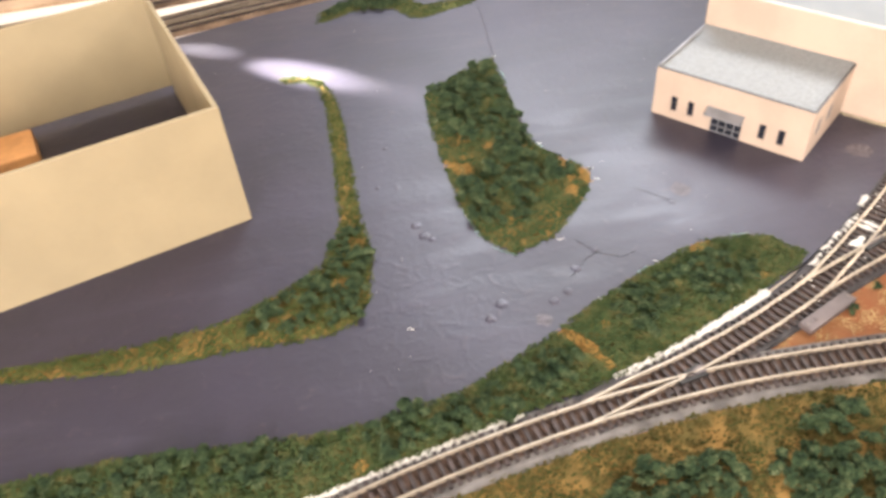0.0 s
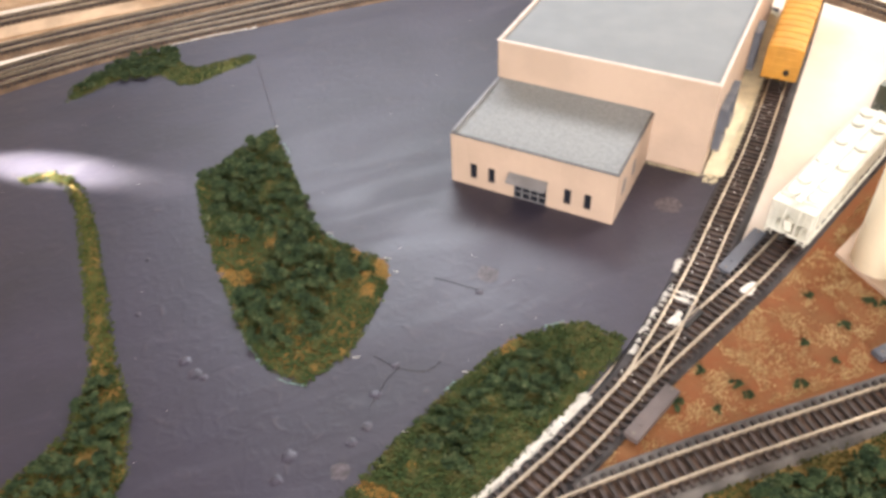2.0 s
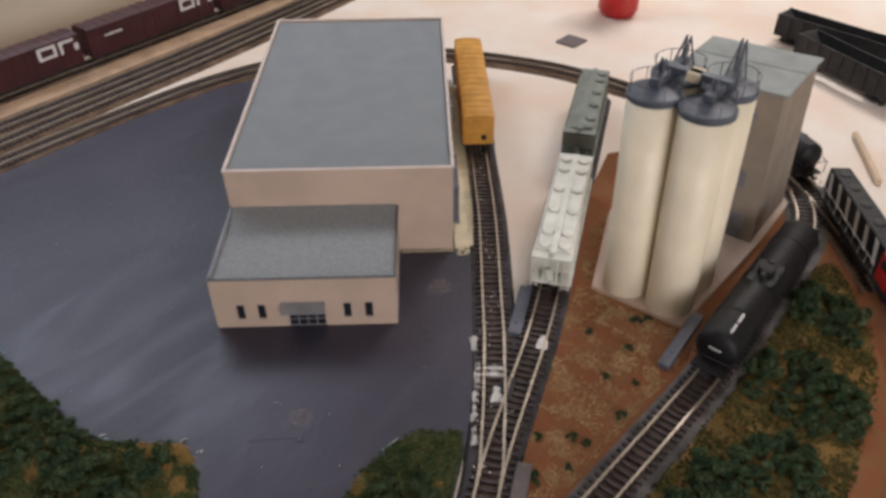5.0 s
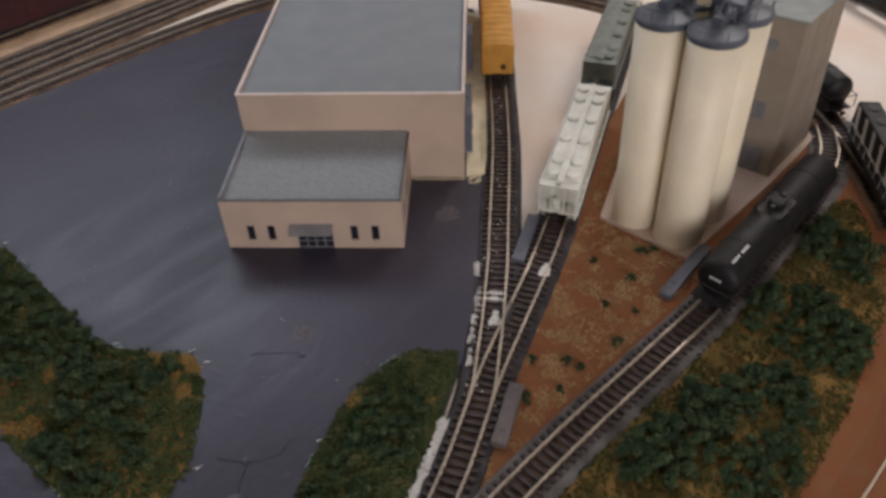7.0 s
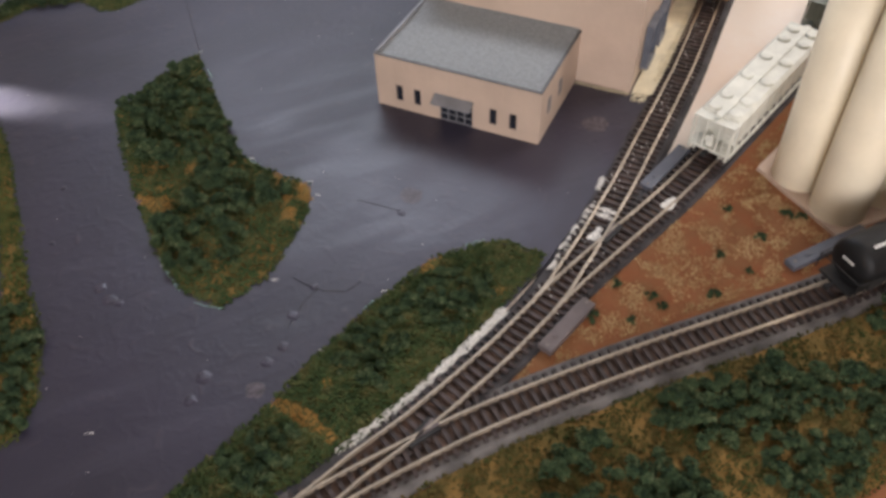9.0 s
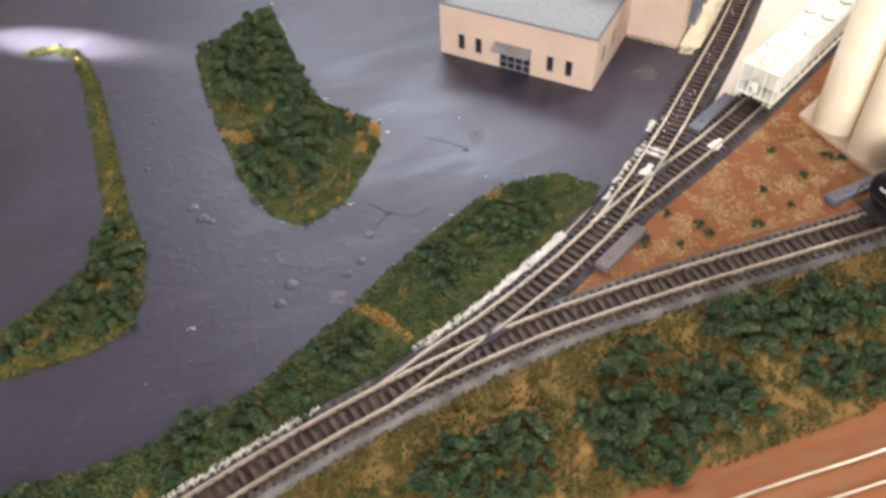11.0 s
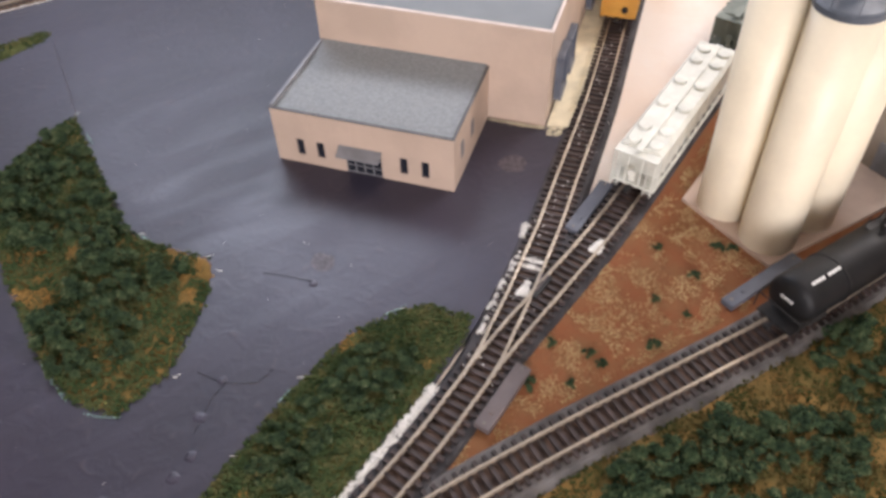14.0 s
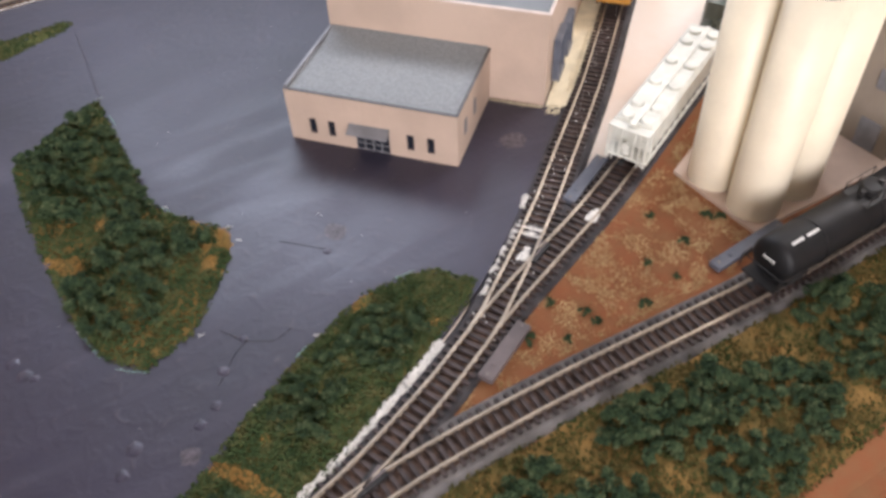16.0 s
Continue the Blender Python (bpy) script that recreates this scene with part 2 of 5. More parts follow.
def mesh_object(name, bm, material, parent=None, smooth=False):
    me = bpy.data.meshes.new(name)
    bmesh.ops.recalc_face_normals(bm, faces=bm.faces)
    if smooth:
        for f in bm.faces:
            f.smooth = True
    bm.to_mesh(me)
    bm.free()
    me.materials.append(material)
    ob = new(name, me)
    ob.parent = parent
    return ob


def part(name, bm, material, parent, label="", smooth=False):
    ob = mesh_object(name, bm, material, parent, smooth)
    return tagged(ob, label)


def thing(name, m, label, category, group="", kind=""):
    ob = new(name)
    ob.empty_display_size = 0.01
    ob.matrix_basis = m
    return tagged(ob, label, category, group, kind)


def box(bm, x0, x1, y0, y1, z0, z1, m=IDENT, bevel=0.0):
    out = bmesh.ops.create_cube(bm, size=1, matrix=m @ Matrix.Translation(((x0 + x1) / 2, (y0 + y1) / 2, (z0 + z1) / 2)) @ Matrix.Diagonal((x1 - x0, y1 - y0, z1 - z0, 1)))
    if bevel:
        edges = list({e for v in out["verts"] for e in v.link_edges})
        bmesh.ops.bevel(bm, geom=edges, offset=bevel, segments=2, affect="EDGES", profile=0.5)


def rod(bm, a, b, r, seg=8, r2=None):
    a, b = Vector(a), Vector(b)
    d = b - a
    m = Matrix.Translation((a + b) / 2) @ d.to_track_quat("Z", "Y").to_matrix().to_4x4()
    bmesh.ops.create_cone(bm, cap_ends=True, segments=seg, radius1=r, radius2=r if r2 is None else r2, depth=d.length, matrix=m)


def lathe(bm, profile, seg=40, m=IDENT):
    """Turns (radius, height) pairs round z."""
    rings = []
    for r, z in profile:
        rings.append([bm.verts.new(m @ Vector((r * math.cos(2 * math.pi * i / seg), r * math.sin(2 * math.pi * i / seg), z))) for i in range(seg)])
    for lo, hi in zip(rings, rings[1:]):
        for i in range(seg):
            bm.faces.new((lo[i], lo[(i + 1) % seg], hi[(i + 1) % seg], hi[i]))
    bm.faces.new(rings[0][::-1])
    bm.faces.new(rings[-1])


def prism(bm, poly, z0, z1, m=IDENT):
    lo = [bm.verts.new(m @ Vector((x, y, z0))) for x, y in poly]
    hi = [bm.verts.new(m @ Vector((x, y, z1))) for x, y in poly]
    k = len(poly)
    bm.faces.new(lo[::-1])
    bm.faces.new(hi)
    for i in range(k):
        bm.faces.new((lo[i], lo[(i + 1) % k], hi[(i + 1) % k], hi[i]))


def smooth_line(points, step=0.004):
    """A smooth line through points, at even steps."""
    p = [Vector(q).to_2d() for q in points]
    p = [2 * p[0] - p[1], *p, 2 * p[-1] - p[-2]]
    raw = []
    for a, b, c, d in zip(p, p[1:], p[2:], p[3:]):
        for i in range(20):
            t = i / 20
            raw.append(0.5 * (2 * b + (c - a) * t + (2 * a - 5 * b + 4 * c - d) * t * t + (3 * b - a - 3 * c + d) * t ** 3))
    raw.append(p[-2])
    out, need = [raw[0]], step
    for a, b in zip(raw, raw[1:]):
        length = (b - a).length
        while length >= need and length > 0:
            a = a + (b - a) * (need / length)
            out.append(a)
            length, need = (b - a).length, step
        need -= length
    return out


def sides(line):
    """The unit normals to the left of a line."""
    out = []
    for i in range(len(line)):
        d = (line[min(i + 1, len(line) - 1)] - line[max(i - 1, 0)]).normalized()
        out.append(Vector((-d.y, d.x)))
    return out


def sweep(bm, line, profile, off=0.0):
    """Pulls a closed profile of (sideways, up) along a line."""
    nn = sides(line)
    rings = [[bm.verts.new((*(p + n * (off + s)), z)) for s, z in profile] for p, n in zip(line, nn)]
    k = len(profile)
    for a, b in zip(rings, rings[1:]):
        for i in range(k):
            bm.faces.new((a[i], a[(i + 1) % k], b[(i + 1) % k], b[i]))
    bm.faces.new(rings[0])
    bm.faces.new(rings[-1][::-1])


def inside(poly, x, y):
    hit = False
    for (ax, ay), (bx, by) in zip(poly, poly[1:] + poly[:1]):
        if (ay > y) != (by > y) and x < ax + (y - ay) / (by - ay) * (bx - ax):
            hit = not hit
    return hit


def edge_distance(poly, x, y):
    best = 9.0
    for (ax, ay), (bx, by) in zip(poly, poly[1:] + poly[:1]):
        dx, dy = bx - ax, by - ay
        t = max(0.0, min(1.0, ((x - ax) * dx + (y - ay) * dy) / (dx * dx + dy * dy)))
        best = min(best, math.hypot(x - ax - t * dx, y - ay - t * dy))
    return best


def noise2(x, y, scale, seed=0.0):
    return noise.noise(Vector((x * scale, y * scale, seed)))


# ---------------------------------------------------------------- room and table
bm = bmesh.new()
box(bm, -2.0, 3.2, -1.6, 2.0, -0.95, -0.9)
tagged(mesh_object("floor", bm, CARPET), "brown carpeted floor of the train room", "floor", kind="structure")
bm = bmesh.new()
box(bm, -2.0, 3.2, -1.6, 2.0, 1.45, 1.5)
tagged(mesh_object("ceiling", bm, CEIL), "white painted ceiling", "ceiling", kind="structure")
bm = bmesh.new()
box(bm, -2.05, -2.0, -1.6, 2.0, -0.9, 1.45)
tagged(mesh_object("wall_west", bm, ROOMWALL), "beige painted wall", "wall", kind="structure")
bm = bmesh.new()
box(bm, 3.2, 3.25, -1.6, 2.0, -0.9, 1.45)
tagged(mesh_object("wall_east", bm, ROOMWALL), "beige painted wall", "wall", kind="structure")
bm = bmesh.new()
# unseen opening, placed to suit the added lamp on this side
box(bm, -2.0, -1.45, -1.65, -1.6, -0.9, 1.45)
box(bm, -0.05, 3.2, -1.65, -1.6, -0.9, 1.45)
box(bm, -1.45, -0.05, -1.65, -1.6, -0.9, 0.27)
box(bm, -1.45, -0.05, -1.65, -1.6, 1.17, 1.45)
tagged(mesh_object("wall_south", bm, ROOMWALL), "beige painted wall with an unseen window opening", "wall", kind="structure")
bm = bmesh.new()
box(bm, -2.0, -0.2, 1.9, 1.95, -0.9, 1.45)
box(bm, 1.6, 3.2, 1.9, 1.95, -0.9, 1.45)
box(bm, -0.2, 1.6, 1.9, 1.95, -0.9, 0.4)
box(bm, -0.2, 1.6, 1.9, 1.95, 1.3, 1.45)
tagged(mesh_object("wall_north", bm, ROOMWALL), "beige painted wall with an unseen window opening", "wall", kind="structure")
bm = bmesh.new()
box(bm, -0.7, 1.15, 1.475, 1.49, -0.02, 0.2)
tagged(mesh_object("backdrop_board", bm, ROOMWALL), "plain beige backdrop board behind the yard", "backdrop", kind="structure")
bm = bmesh.new()
box(bm, -0.9, 2.3, -0.25, 1.475, -0.022, -0.004)
tagged(mesh_object("layout_table", bm, PLYWOOD), "pale bare plywood table top of the model layout", "table top", kind="structure")

ASPHALT_EDGE = [(-0.85, 0.36), (0.0, 0.372), (0.18, 0.402), (0.27, 0.424), (0.36, 0.468), (0.425, 0.5), (0.5, 0.548), (0.575, 0.606), (0.615, 0.638), (0.622, 0.652),
                (0.76, 0.77), (0.91, 0.898), (0.81, 1.08), (0.76, 1.108), (0.70, 1.132), (0.58, 1.148), (0.4, 1.157), (0.17, 1.161), (0.066, 1.15), (-0.03, 1.128), (-0.3, 1.05), (-0.85, 0.93)]
bm = bmesh.new()
prism(bm, ASPHALT_EDGE, -0.0035, 0.0)
tagged(mesh_object("asphalt_lot", bm, ASPHALT), "dark purple-grey painted asphalt lot with faint brush marks", "pavement", kind="structure")

DIRT_EDGE = [(-0.85, 0.0), (0.56, 0.12), (0.72, 0.2), (0.86, 0.3), (0.945, 0.4), (0.96, 0.48), (0.94, 0.57), (0.87, 0.622), (0.74, 0.585), (0.64, 0.54), (0.44, 0.474), (0.3, 0.42), (0.0, 0.368), (-0.85, 0.355)]
bm = bmesh.new()
prism(bm, DIRT_EDGE, -0.0038, -0.0015)
tagged(mesh_object("earth_ground", bm, DIRT), "red-brown earth ground between the model tracks", "ground", kind="structure")
bm = bmesh.new()
prism(bm, [(0.607, 0.652), (0.622, 0.64), (0.79, 0.768), (0.90, 0.86), (0.895, 0.9)], -0.003, 0.0016)
tagged(mesh_object("dock_apron", bm, CREAM), "rough cream plaster apron beside the warehouse", "pavement", kind="structure")

# ---------------------------------------------------------------- track
GAUGE = 0.00865
RAIL_SHAPE = [(-0.0011, 0.0031), (0.0011, 0.0031), (0.0011, 0.0036), (0.0004, 0.0038), (0.0004, 0.0049), (0.0008, 0.0051), (0.0008, 0.006), (-0.0008, 0.006), (-0.0008, 0.0051), (-0.0004, 0.0049), (-0.0004, 0.0038), (-0.0011, 0.0036)]
TIE_MESH = None


def tie_mesh():
    global TIE_MESH
    if TIE_MESH is None:
        bm = bmesh.new()
        box(bm, -0.0014, 0.0014, -0.0152, 0.0152, 0.0006, 0.0031)
        for s in (-1, 1):
            box(bm, -0.0011, 0.0011, s * GAUGE - 0.0022, s * GAUGE + 0.0022, 0.0029, 0.0037)
        bmesh.ops.recalc_face_normals(bm, faces=bm.faces)
        TIE_MESH = bpy.data.meshes.new("tie")
        bm.to_mesh(TIE_MESH)
        bm.free()
        TIE_MESH.materials.append(TIE)
    return TIE_MESH


def track(points, label, left=True, right=True, bed=True, near=None, tie_from=0, tie_to=10 ** 6, bed_half=0.0175, ballast=True, skirt=0.004, bed_mat=None):
    """A length of model track: roadbed, ties and two rails."""
    root = thing("railway_track", IDENT, label, "track", "model tracks")
    line = smooth_line(points)
    if bed:
        bm = bmesh.new()
        w = bed_half
        sweep(bm, line, [(-w - skirt, -0.004), (-w, 0.0008), (w, 0.0008), (w + 0.004, -0.004)])
        part("roadbed", bm, bed_mat or CORK, root, "foam roadbed")
    if ballast:
        bm = bmesh.new()
        sweep(bm, line, [(-0.0125, 0.0002), (-0.0115, 0.0013), (0.0115, 0.0013), (0.0125, 0.0002)])
        part("ballast", bm, BALLAST, root, "brown ballast between the ties")
    for on, s in ((left, 1), (right, -1)):
        if on:
            bm = bmesh.new()
            sweep(bm, line, RAIL_SHAPE, s * GAUGE)
            part("rail", bm, RAIL, root)
    ties = smooth_line(points, 0.0072)
    nn = sides(ties)
    rest = []
    for i, (p, n) in enumerate(zip(ties, nn)):
        m = Matrix.Translation((p.x, p.y, random.uniform(-0.0001, 0.0001))) @ Matrix.Rotation(math.atan2(n.y, n.x) - math.pi / 2 + random.gauss(0, 0.012), 4, "Z")
        if near and not near(p):
            rest.append(m)
        elif tie_from <= i < tie_to:
            ob = new("tie", tie_mesh())
            ob.parent = root
            ob.matrix_basis = m
    if rest:
        bm = bmesh.new()
        for m in rest:
            box(bm, -0.0014, 0.0014, -0.0152, 0.0152, 0.0006, 0.0031, m)
        tagged(part("sleeper_bed", bm, TIE, root), kind="stuff")
    return root, line


C_LINE = [(-0.3, 0.315), (-0.1, 0.331), (0.0, 0.349), (0.05, 0.362), (0.1, 0.3735), (0.15, 0.383), (0.19, 0.389), (0.23, 0.3935), (0.28, 0.397), (0.33, 0.398), (0.42, 0.394), (0.53, 0.385), (0.6, 0.380), (0.7, 0.378), (0.8, 0.378), (0.87, 0.388), (0.92, 0.413)]
B_LINE = [(0.192, 0.3898), (0.212, 0.3955), (0.235, 0.403), (0.275, 0.4135), (0.317, 0.4275), (0.352, 0.4405), (0.382, 0.4535), (0.415, 0.468), (0.442, 0.4785), (0.47, 0.4885), (0.498, 0.4985), (0.535, 0.5115), (0.5625, 0.522), (0.6, 0.5375), (0.69, 0.577), (0.78, 0.616), (0.88, 0.659), (0.99, 0.706)]
A_LINE = [(0.396, 0.4597), (0.415, 0.4698), (0.435, 0.483), (0.466, 0.5035), (0.497, 0.5255), (0.529, 0.5485), (0.573, 0.5825), (0.633, 0.6285), (0.682, 0.6675), (0.765, 0.738), (0.86, 0.818), (0.965, 0.908)]
D_LINE = [(-0.3, 0.25), (0.2, 0.241), (0.36, 0.2285), (0.45, 0.2185), (0.52, 0.2125), (0.6, 0.213), (0.68, 0.232), (0.75, 0.262), (0.82, 0.308), (0.88, 0.356), (0.93, 0.404), (0.98, 0.465), (1.015, 0.54), (1.033, 0.62), (1.037, 0.71), (1.031, 0.79), (1.012, 0.86), (0.985, 0.93), (0.945, 1.0), (0.885, 1.068), (0.805, 1.122), (0.7, 1.156), (0.58, 1.170), (0.4, 1.178), (0.17, 1.181), (0.066, 1.172), (-0.03, 1.155), (-0.3, 1.09), (-0.8, 0.96)]
track(C_LINE, "main model track with shiny rails on dark ties and grey roadbed", tie_from=20, bed_half=0.018, skirt=0.011)
B_ROOT, _ = track(B_LINE, "hopper siding track leaving the main line by a turnout", tie_from=9, tie_to=125, bed_mat=DARKBED)
B_ROOT.location.z = 0.0001
A_ROOT, _ = track(A_LINE, "warehouse siding track with dark brown ties", tie_from=7, tie_to=115, bed_half=0.0175, bed_mat=DARKBED)
A_ROOT.location.z = 0.0002
track(D_LINE, "curved outer loop track round the layout", near=lambda p: p.x > 0.34 and p.y < 1.12, bed_mat=YARDBED)
track([(-0.8, 1.01), (-0.3, 1.115), (0.0, 1.19), (0.2, 1.212), (0.5, 1.222), (0.75, 1.226), (1.0, 1.242), (1.3, 1.27), (1.9, 1.34)], "yard track beside the asphalt lot", near=lambda p: -0.15 < p.x < 1.3, bed_mat=YARDBED)
track([(-0.8, 1.13), (-0.3, 1.21), (0.0, 1.25), (0.3, 1.262), (0.7, 1.262), (1.1, 1.285), (1.5, 1.33), (2.0, 1.42)], "yard track on bare roadbed", near=lambda p: -0.15 < p.x < 1.3, bed_mat=YARDBED)
track([(-0.8, 1.31), (0.0, 1.338), (0.5, 1.345), (1.0, 1.352), (1.6, 1.40)], "yard track under the standing freight train", near=lambda p: -0.15 < p.x < 1.3, bed_mat=YARDBED)

# the outer loop lies sunk in earth on the near side
bm = bmesh.new()
sunk = [p for p in smooth_line(D_LINE) if p.x < 0.80 and p.y < 0.33]
sweep(bm, sunk, [(-0.030, -0.003), (-0.017, 0.0030), (-0.0105, 0.0042), (0.0105, 0.0042), (0.017, 0.0030), (0.030, -0.003)])
tagged(mesh_object("earth_fill", bm, DIRT), "red-brown earth packed up to the railheads", "ground", kind="structure")

# strips of bare wood between the yard tracks
for y0, y1, name in ((1.284, 1.318, "bare_wood_strip"), (1.385, 1.47, "bare_wood_strip")):
    bm = bmesh.new()
    prism(bm, [(-0.85, y0 - 0.03), (0.0, y0), (0.6, y0 + 0.004), (1.1, y0 + 0.02), (1.1, y1 + 0.02), (0.6, y1 + 0.004), (0.0, y1), (-0.85, y1 - 0.03)], -0.0039, 0.001)
    tagged(mesh_object(name, bm, TANWOOD), "bare tan wood strip between the yard tracks", "trim", kind="structure")

# turnout details: frogs, throw bars, throw boxes, guard rails
def turnout_frog(p, turn):
    root = thing("turnout_frog", pose(p[0], p[1], 0, 0, 0, turn), "black plastic frog of the turnout between the rails", "track part")
    bm = bmesh.new()
    prism(bm, [(-0.012, -0.0028), (0.011, -0.0062), (0.011, 0.0062), (-0.012, 0.0028)], 0.0032, 0.0052)
    part("frog_plate", bm, BLACKMATT, root)
    bm = bmesh.new()
    prism(bm, [(-0.006, -0.0006), (0.012, -0.0035), (0.012, -0.0015), (0.0, 0.0), (0.012, 0.0015), (0.012, 0.0035), (-0.006, 0.0006)], 0.0046, 0.0061)
    part("frog_point", bm, BROWNGREY, root)


turnout_frog((0.277, 0.405), 18)
turnout_frog((0.482, 0.5015), 30)


def throw_box(p, turn, length, width, material, label):
    root = thing("turnout_throw_box", pose(p[0], p[1], 0, 0, 0, turn), label, "switch machine", "turnout throw boxes")
    bm = bmesh.new()
    box(bm, -length / 2, length / 2, -width / 2, width / 2, -0.001, 0.0048, bevel=0.0008)
    part("housing", bm, material, root)
    bm = bmesh.new()
    box(bm, -length * 0.36, -length * 0.16, -width * 0.18, width * 0.18, 0.0046, 0.0050)
    part("slot", bm, material, root)
    bm = bmesh.new()
    box(bm, -length * 0.30, -length * 0.24, -width * 0.14, width * 0.14, 0.0045, 0.0058, bevel=0.0003)
    part("throw_knob", bm, material, root)
    for s in (-0.44, 0.44):
        bm = bmesh.new()
        rod(bm, (s * length, 0, 0.0044), (s * length, 0, 0.0052), 0.0011, 10)
        part("screw_head", bm, STEEL, root)


throw_box((0.4055, 0.4395), 24, 0.056, 0.0115, BROWNGREY, "brown-grey plastic throw box beside the turnout points")
throw_box((0.569, 0.5475), 24, 0.066, 0.0115, SLATE, "blue-grey plastic throw box between the two sidings")
throw_box((0.624, 0.4155), 2, 0.078, 0.0105, SLATE, "blue-grey plastic throw box beside the tank car")

# ---------------------------------------------------------------- warehouse: front block and tall hall
WH = Matrix(((0.643, 0.766, 0, 0), (-0.766, 0.643, 0, 0), (0, 0, 1, 0), (0, 0, 0, 1)))
E0, E1, EM, N0, N1, N2 = -0.3265, -0.165, -0.111, 0.777, 0.8845, 1.255
HF, HM = 0.0545, 0.0965
wh = thing("warehouse", WH, "beige model warehouse with flat grey roofs and a lower front office", "building")
T = 0.0022


def wall_holes(bm, x0, x1, z0, z1, y0, y1, holes):
    """An upright slab along x with rectangular holes (x0, x1, z0, z1)."""
    xs = sorted({x0, x1, *(h[0] for h in holes), *(h[1] for h in holes)})
    zs = sorted({z0, z1, *(h[2] for h in holes), *(h[3] for h in holes)})
    for a, b in zip(xs, xs[1:]):
        for c, d in zip(zs, zs[1:]):
            mx, mz = (a + b) / 2, (c + d) / 2
            if not any(h[0] < mx < h[1] and h[2] < mz < h[3] for h in holes):
                box(bm, a, b, y0, y1, c, d)
    bmesh.ops.remove_doubles(bm, verts=bm.verts, dist=1e-6)


WINDOWS = [E0 + 0.0235, E0 + 0.042, E0 + 0.1175, E0 + 0.1365]
DOOR = (E0 + 0.0650, E0 + 0.0975)
holes = [(x - 0.0035, x + 0.0035, 0.0095, 0.0262) for x in WINDOWS] + [(DOOR[0], DOOR[1], 0.0, 0.0225)]
bm = bmesh.new()
wall_holes(bm, E0, E1, 0.0, HF, N0, N0 + T, holes)
part("front_wall", bm, WALLPAINT, wh)
for x in (E0, E1 - T):
    bm = bmesh.new()
    box(bm, x, x + T, N0 + T, N1, 0, HF)
    part("office_side_wall", bm, WALLPAINT, wh)
bm = bmesh.new()
# the roof sheet lies flat in front and curls up a little against the hall
curl = [(0.0, 0.0), (0.55, 0.0), (0.7, 0.0003), (0.82, 0.0011), (0.92, 0.0023), (1.0, 0.0035)]
lo, hi = [], []
for f, up in curl:
    yy = N0 + T + (N1 - N0 - T) * f
    hi.append([bm.verts.new((x, yy, HF - 0.0012 + up)) for x in (E0 + T, E1 - T)])
    lo.append([bm.verts.new((x, yy, HF - 0.0032 + up)) for x in (E0 + T, E1 - T)])
for k in range(len(curl) - 1):
    bm.faces.new((hi[k][0], hi[k][1], hi[k + 1][1], hi[k + 1][0]))
    bm.faces.new((lo[k][0], lo[k + 1][0], lo[k + 1][1], lo[k][1]))
    for x in (0, 1):
        bm.faces.new((lo[k][x], hi[k][x], hi[k + 1][x], lo[k + 1][x]))
bm.faces.new((lo[0][0], lo[0][1], hi[0][1], hi[0][0]))
bm.faces.new((lo[-1][0], hi[-1][0], hi[-1][1], lo[-1][1]))
part("office_roof", bm, GRAVELROOF, wh, "grey gravel-paper flat roof")
bm = bmesh.new()
box(bm, E0 + 0.0002, E0 + 0.0034, N0 + 0.002, N1, HF + 0.0002, HF + 0.0026, bevel=0.0003)
part("parapet", bm, MIDGREY, wh, "low grey parapet along one roof edge")
for args in ((E0 - 0.0006, E1 + 0.0006, N0 - 0.0006, N0 + 0.0018), (E0 - 0.0006, E0 + 0.0018, N0 + 0.0018, N1), (E1 - 0.0018, E1 + 0.0006, N0 + 0.0018, N1)):
    bm = bmesh.new()
    box(bm, *args, HF, HF + 0.0009)
    part("coping", bm, DARKTRIM, wh, "thin grey roof coping")
for x in WINDOWS:
    bm = bmesh.new()
    box(bm, x - 0.0035, x + 0.0035, N0 + 0.0013, N0 + 0.0019, 0.0095, 0.0262)
    win = part("window", bm, DARKGLASS, wh, "dark narrow window pane")
    for a in ((x - 0.0035, x - 0.0029, 0.0095, 0.0262), (x + 0.0029, x + 0.0035, 0.0095, 0.0262), (x - 0.0029, x + 0.0029, 0.0095, 0.0102), (x - 0.0029, x + 0.0029, 0.0255, 0.0262)):
        bm = bmesh.new()
        box(bm, a[0], a[1], N0 + 0.0004, N0 + 0.0012, a[2], a[3])
        part("window_frame", bm, BROWNGREY, win)
bm = bmesh.new()
box(bm, DOOR[0], DOOR[1], N0 + 0.0013, N0 + 0.0019, 0, 0.0225)
entry = part("entrance", bm, DARKGLASS, wh, "dark glazed double entrance")
for i in range(5):
    x = DOOR[0] + (DOOR[1] - DOOR[0]) * i / 4
    bm = bmesh.new()
    box(bm, x - 0.0005, x + 0.0005, N0 + 0.0004, N0 + 0.0012, 0, 0.0225)
    part("mullion", bm, MIDGREY, entry)
for z in (0.0, 0.0075, 0.0165, 0.0217):
    bm = bmesh.new()
    box(bm, DOOR[0] + 0.0005, DOOR[1] - 0.0005, N0 + 0.0005, N0 + 0.0011, z, z + 0.0009)
    part("transom", bm, MIDGREY, entry)
bm = bmesh.new()
x0, x1 = DOOR[0] - 0.005, DOOR[1] + 0.001
v = [bm.verts.new(q) for q in ((x0, N0 + 0.0002, 0.0285), (x1, N0 + 0.0002, 0.0285), (x1, N0 - 0.010, 0.0235), (x0, N0 - 0.010, 0.0235), (x0, N0 + 0.0002, 0.0272), (x1, N0 + 0.0002, 0.0272), (x1, N0 - 0.010, 0.0222), (x0, N0 - 0.010, 0.0222))]
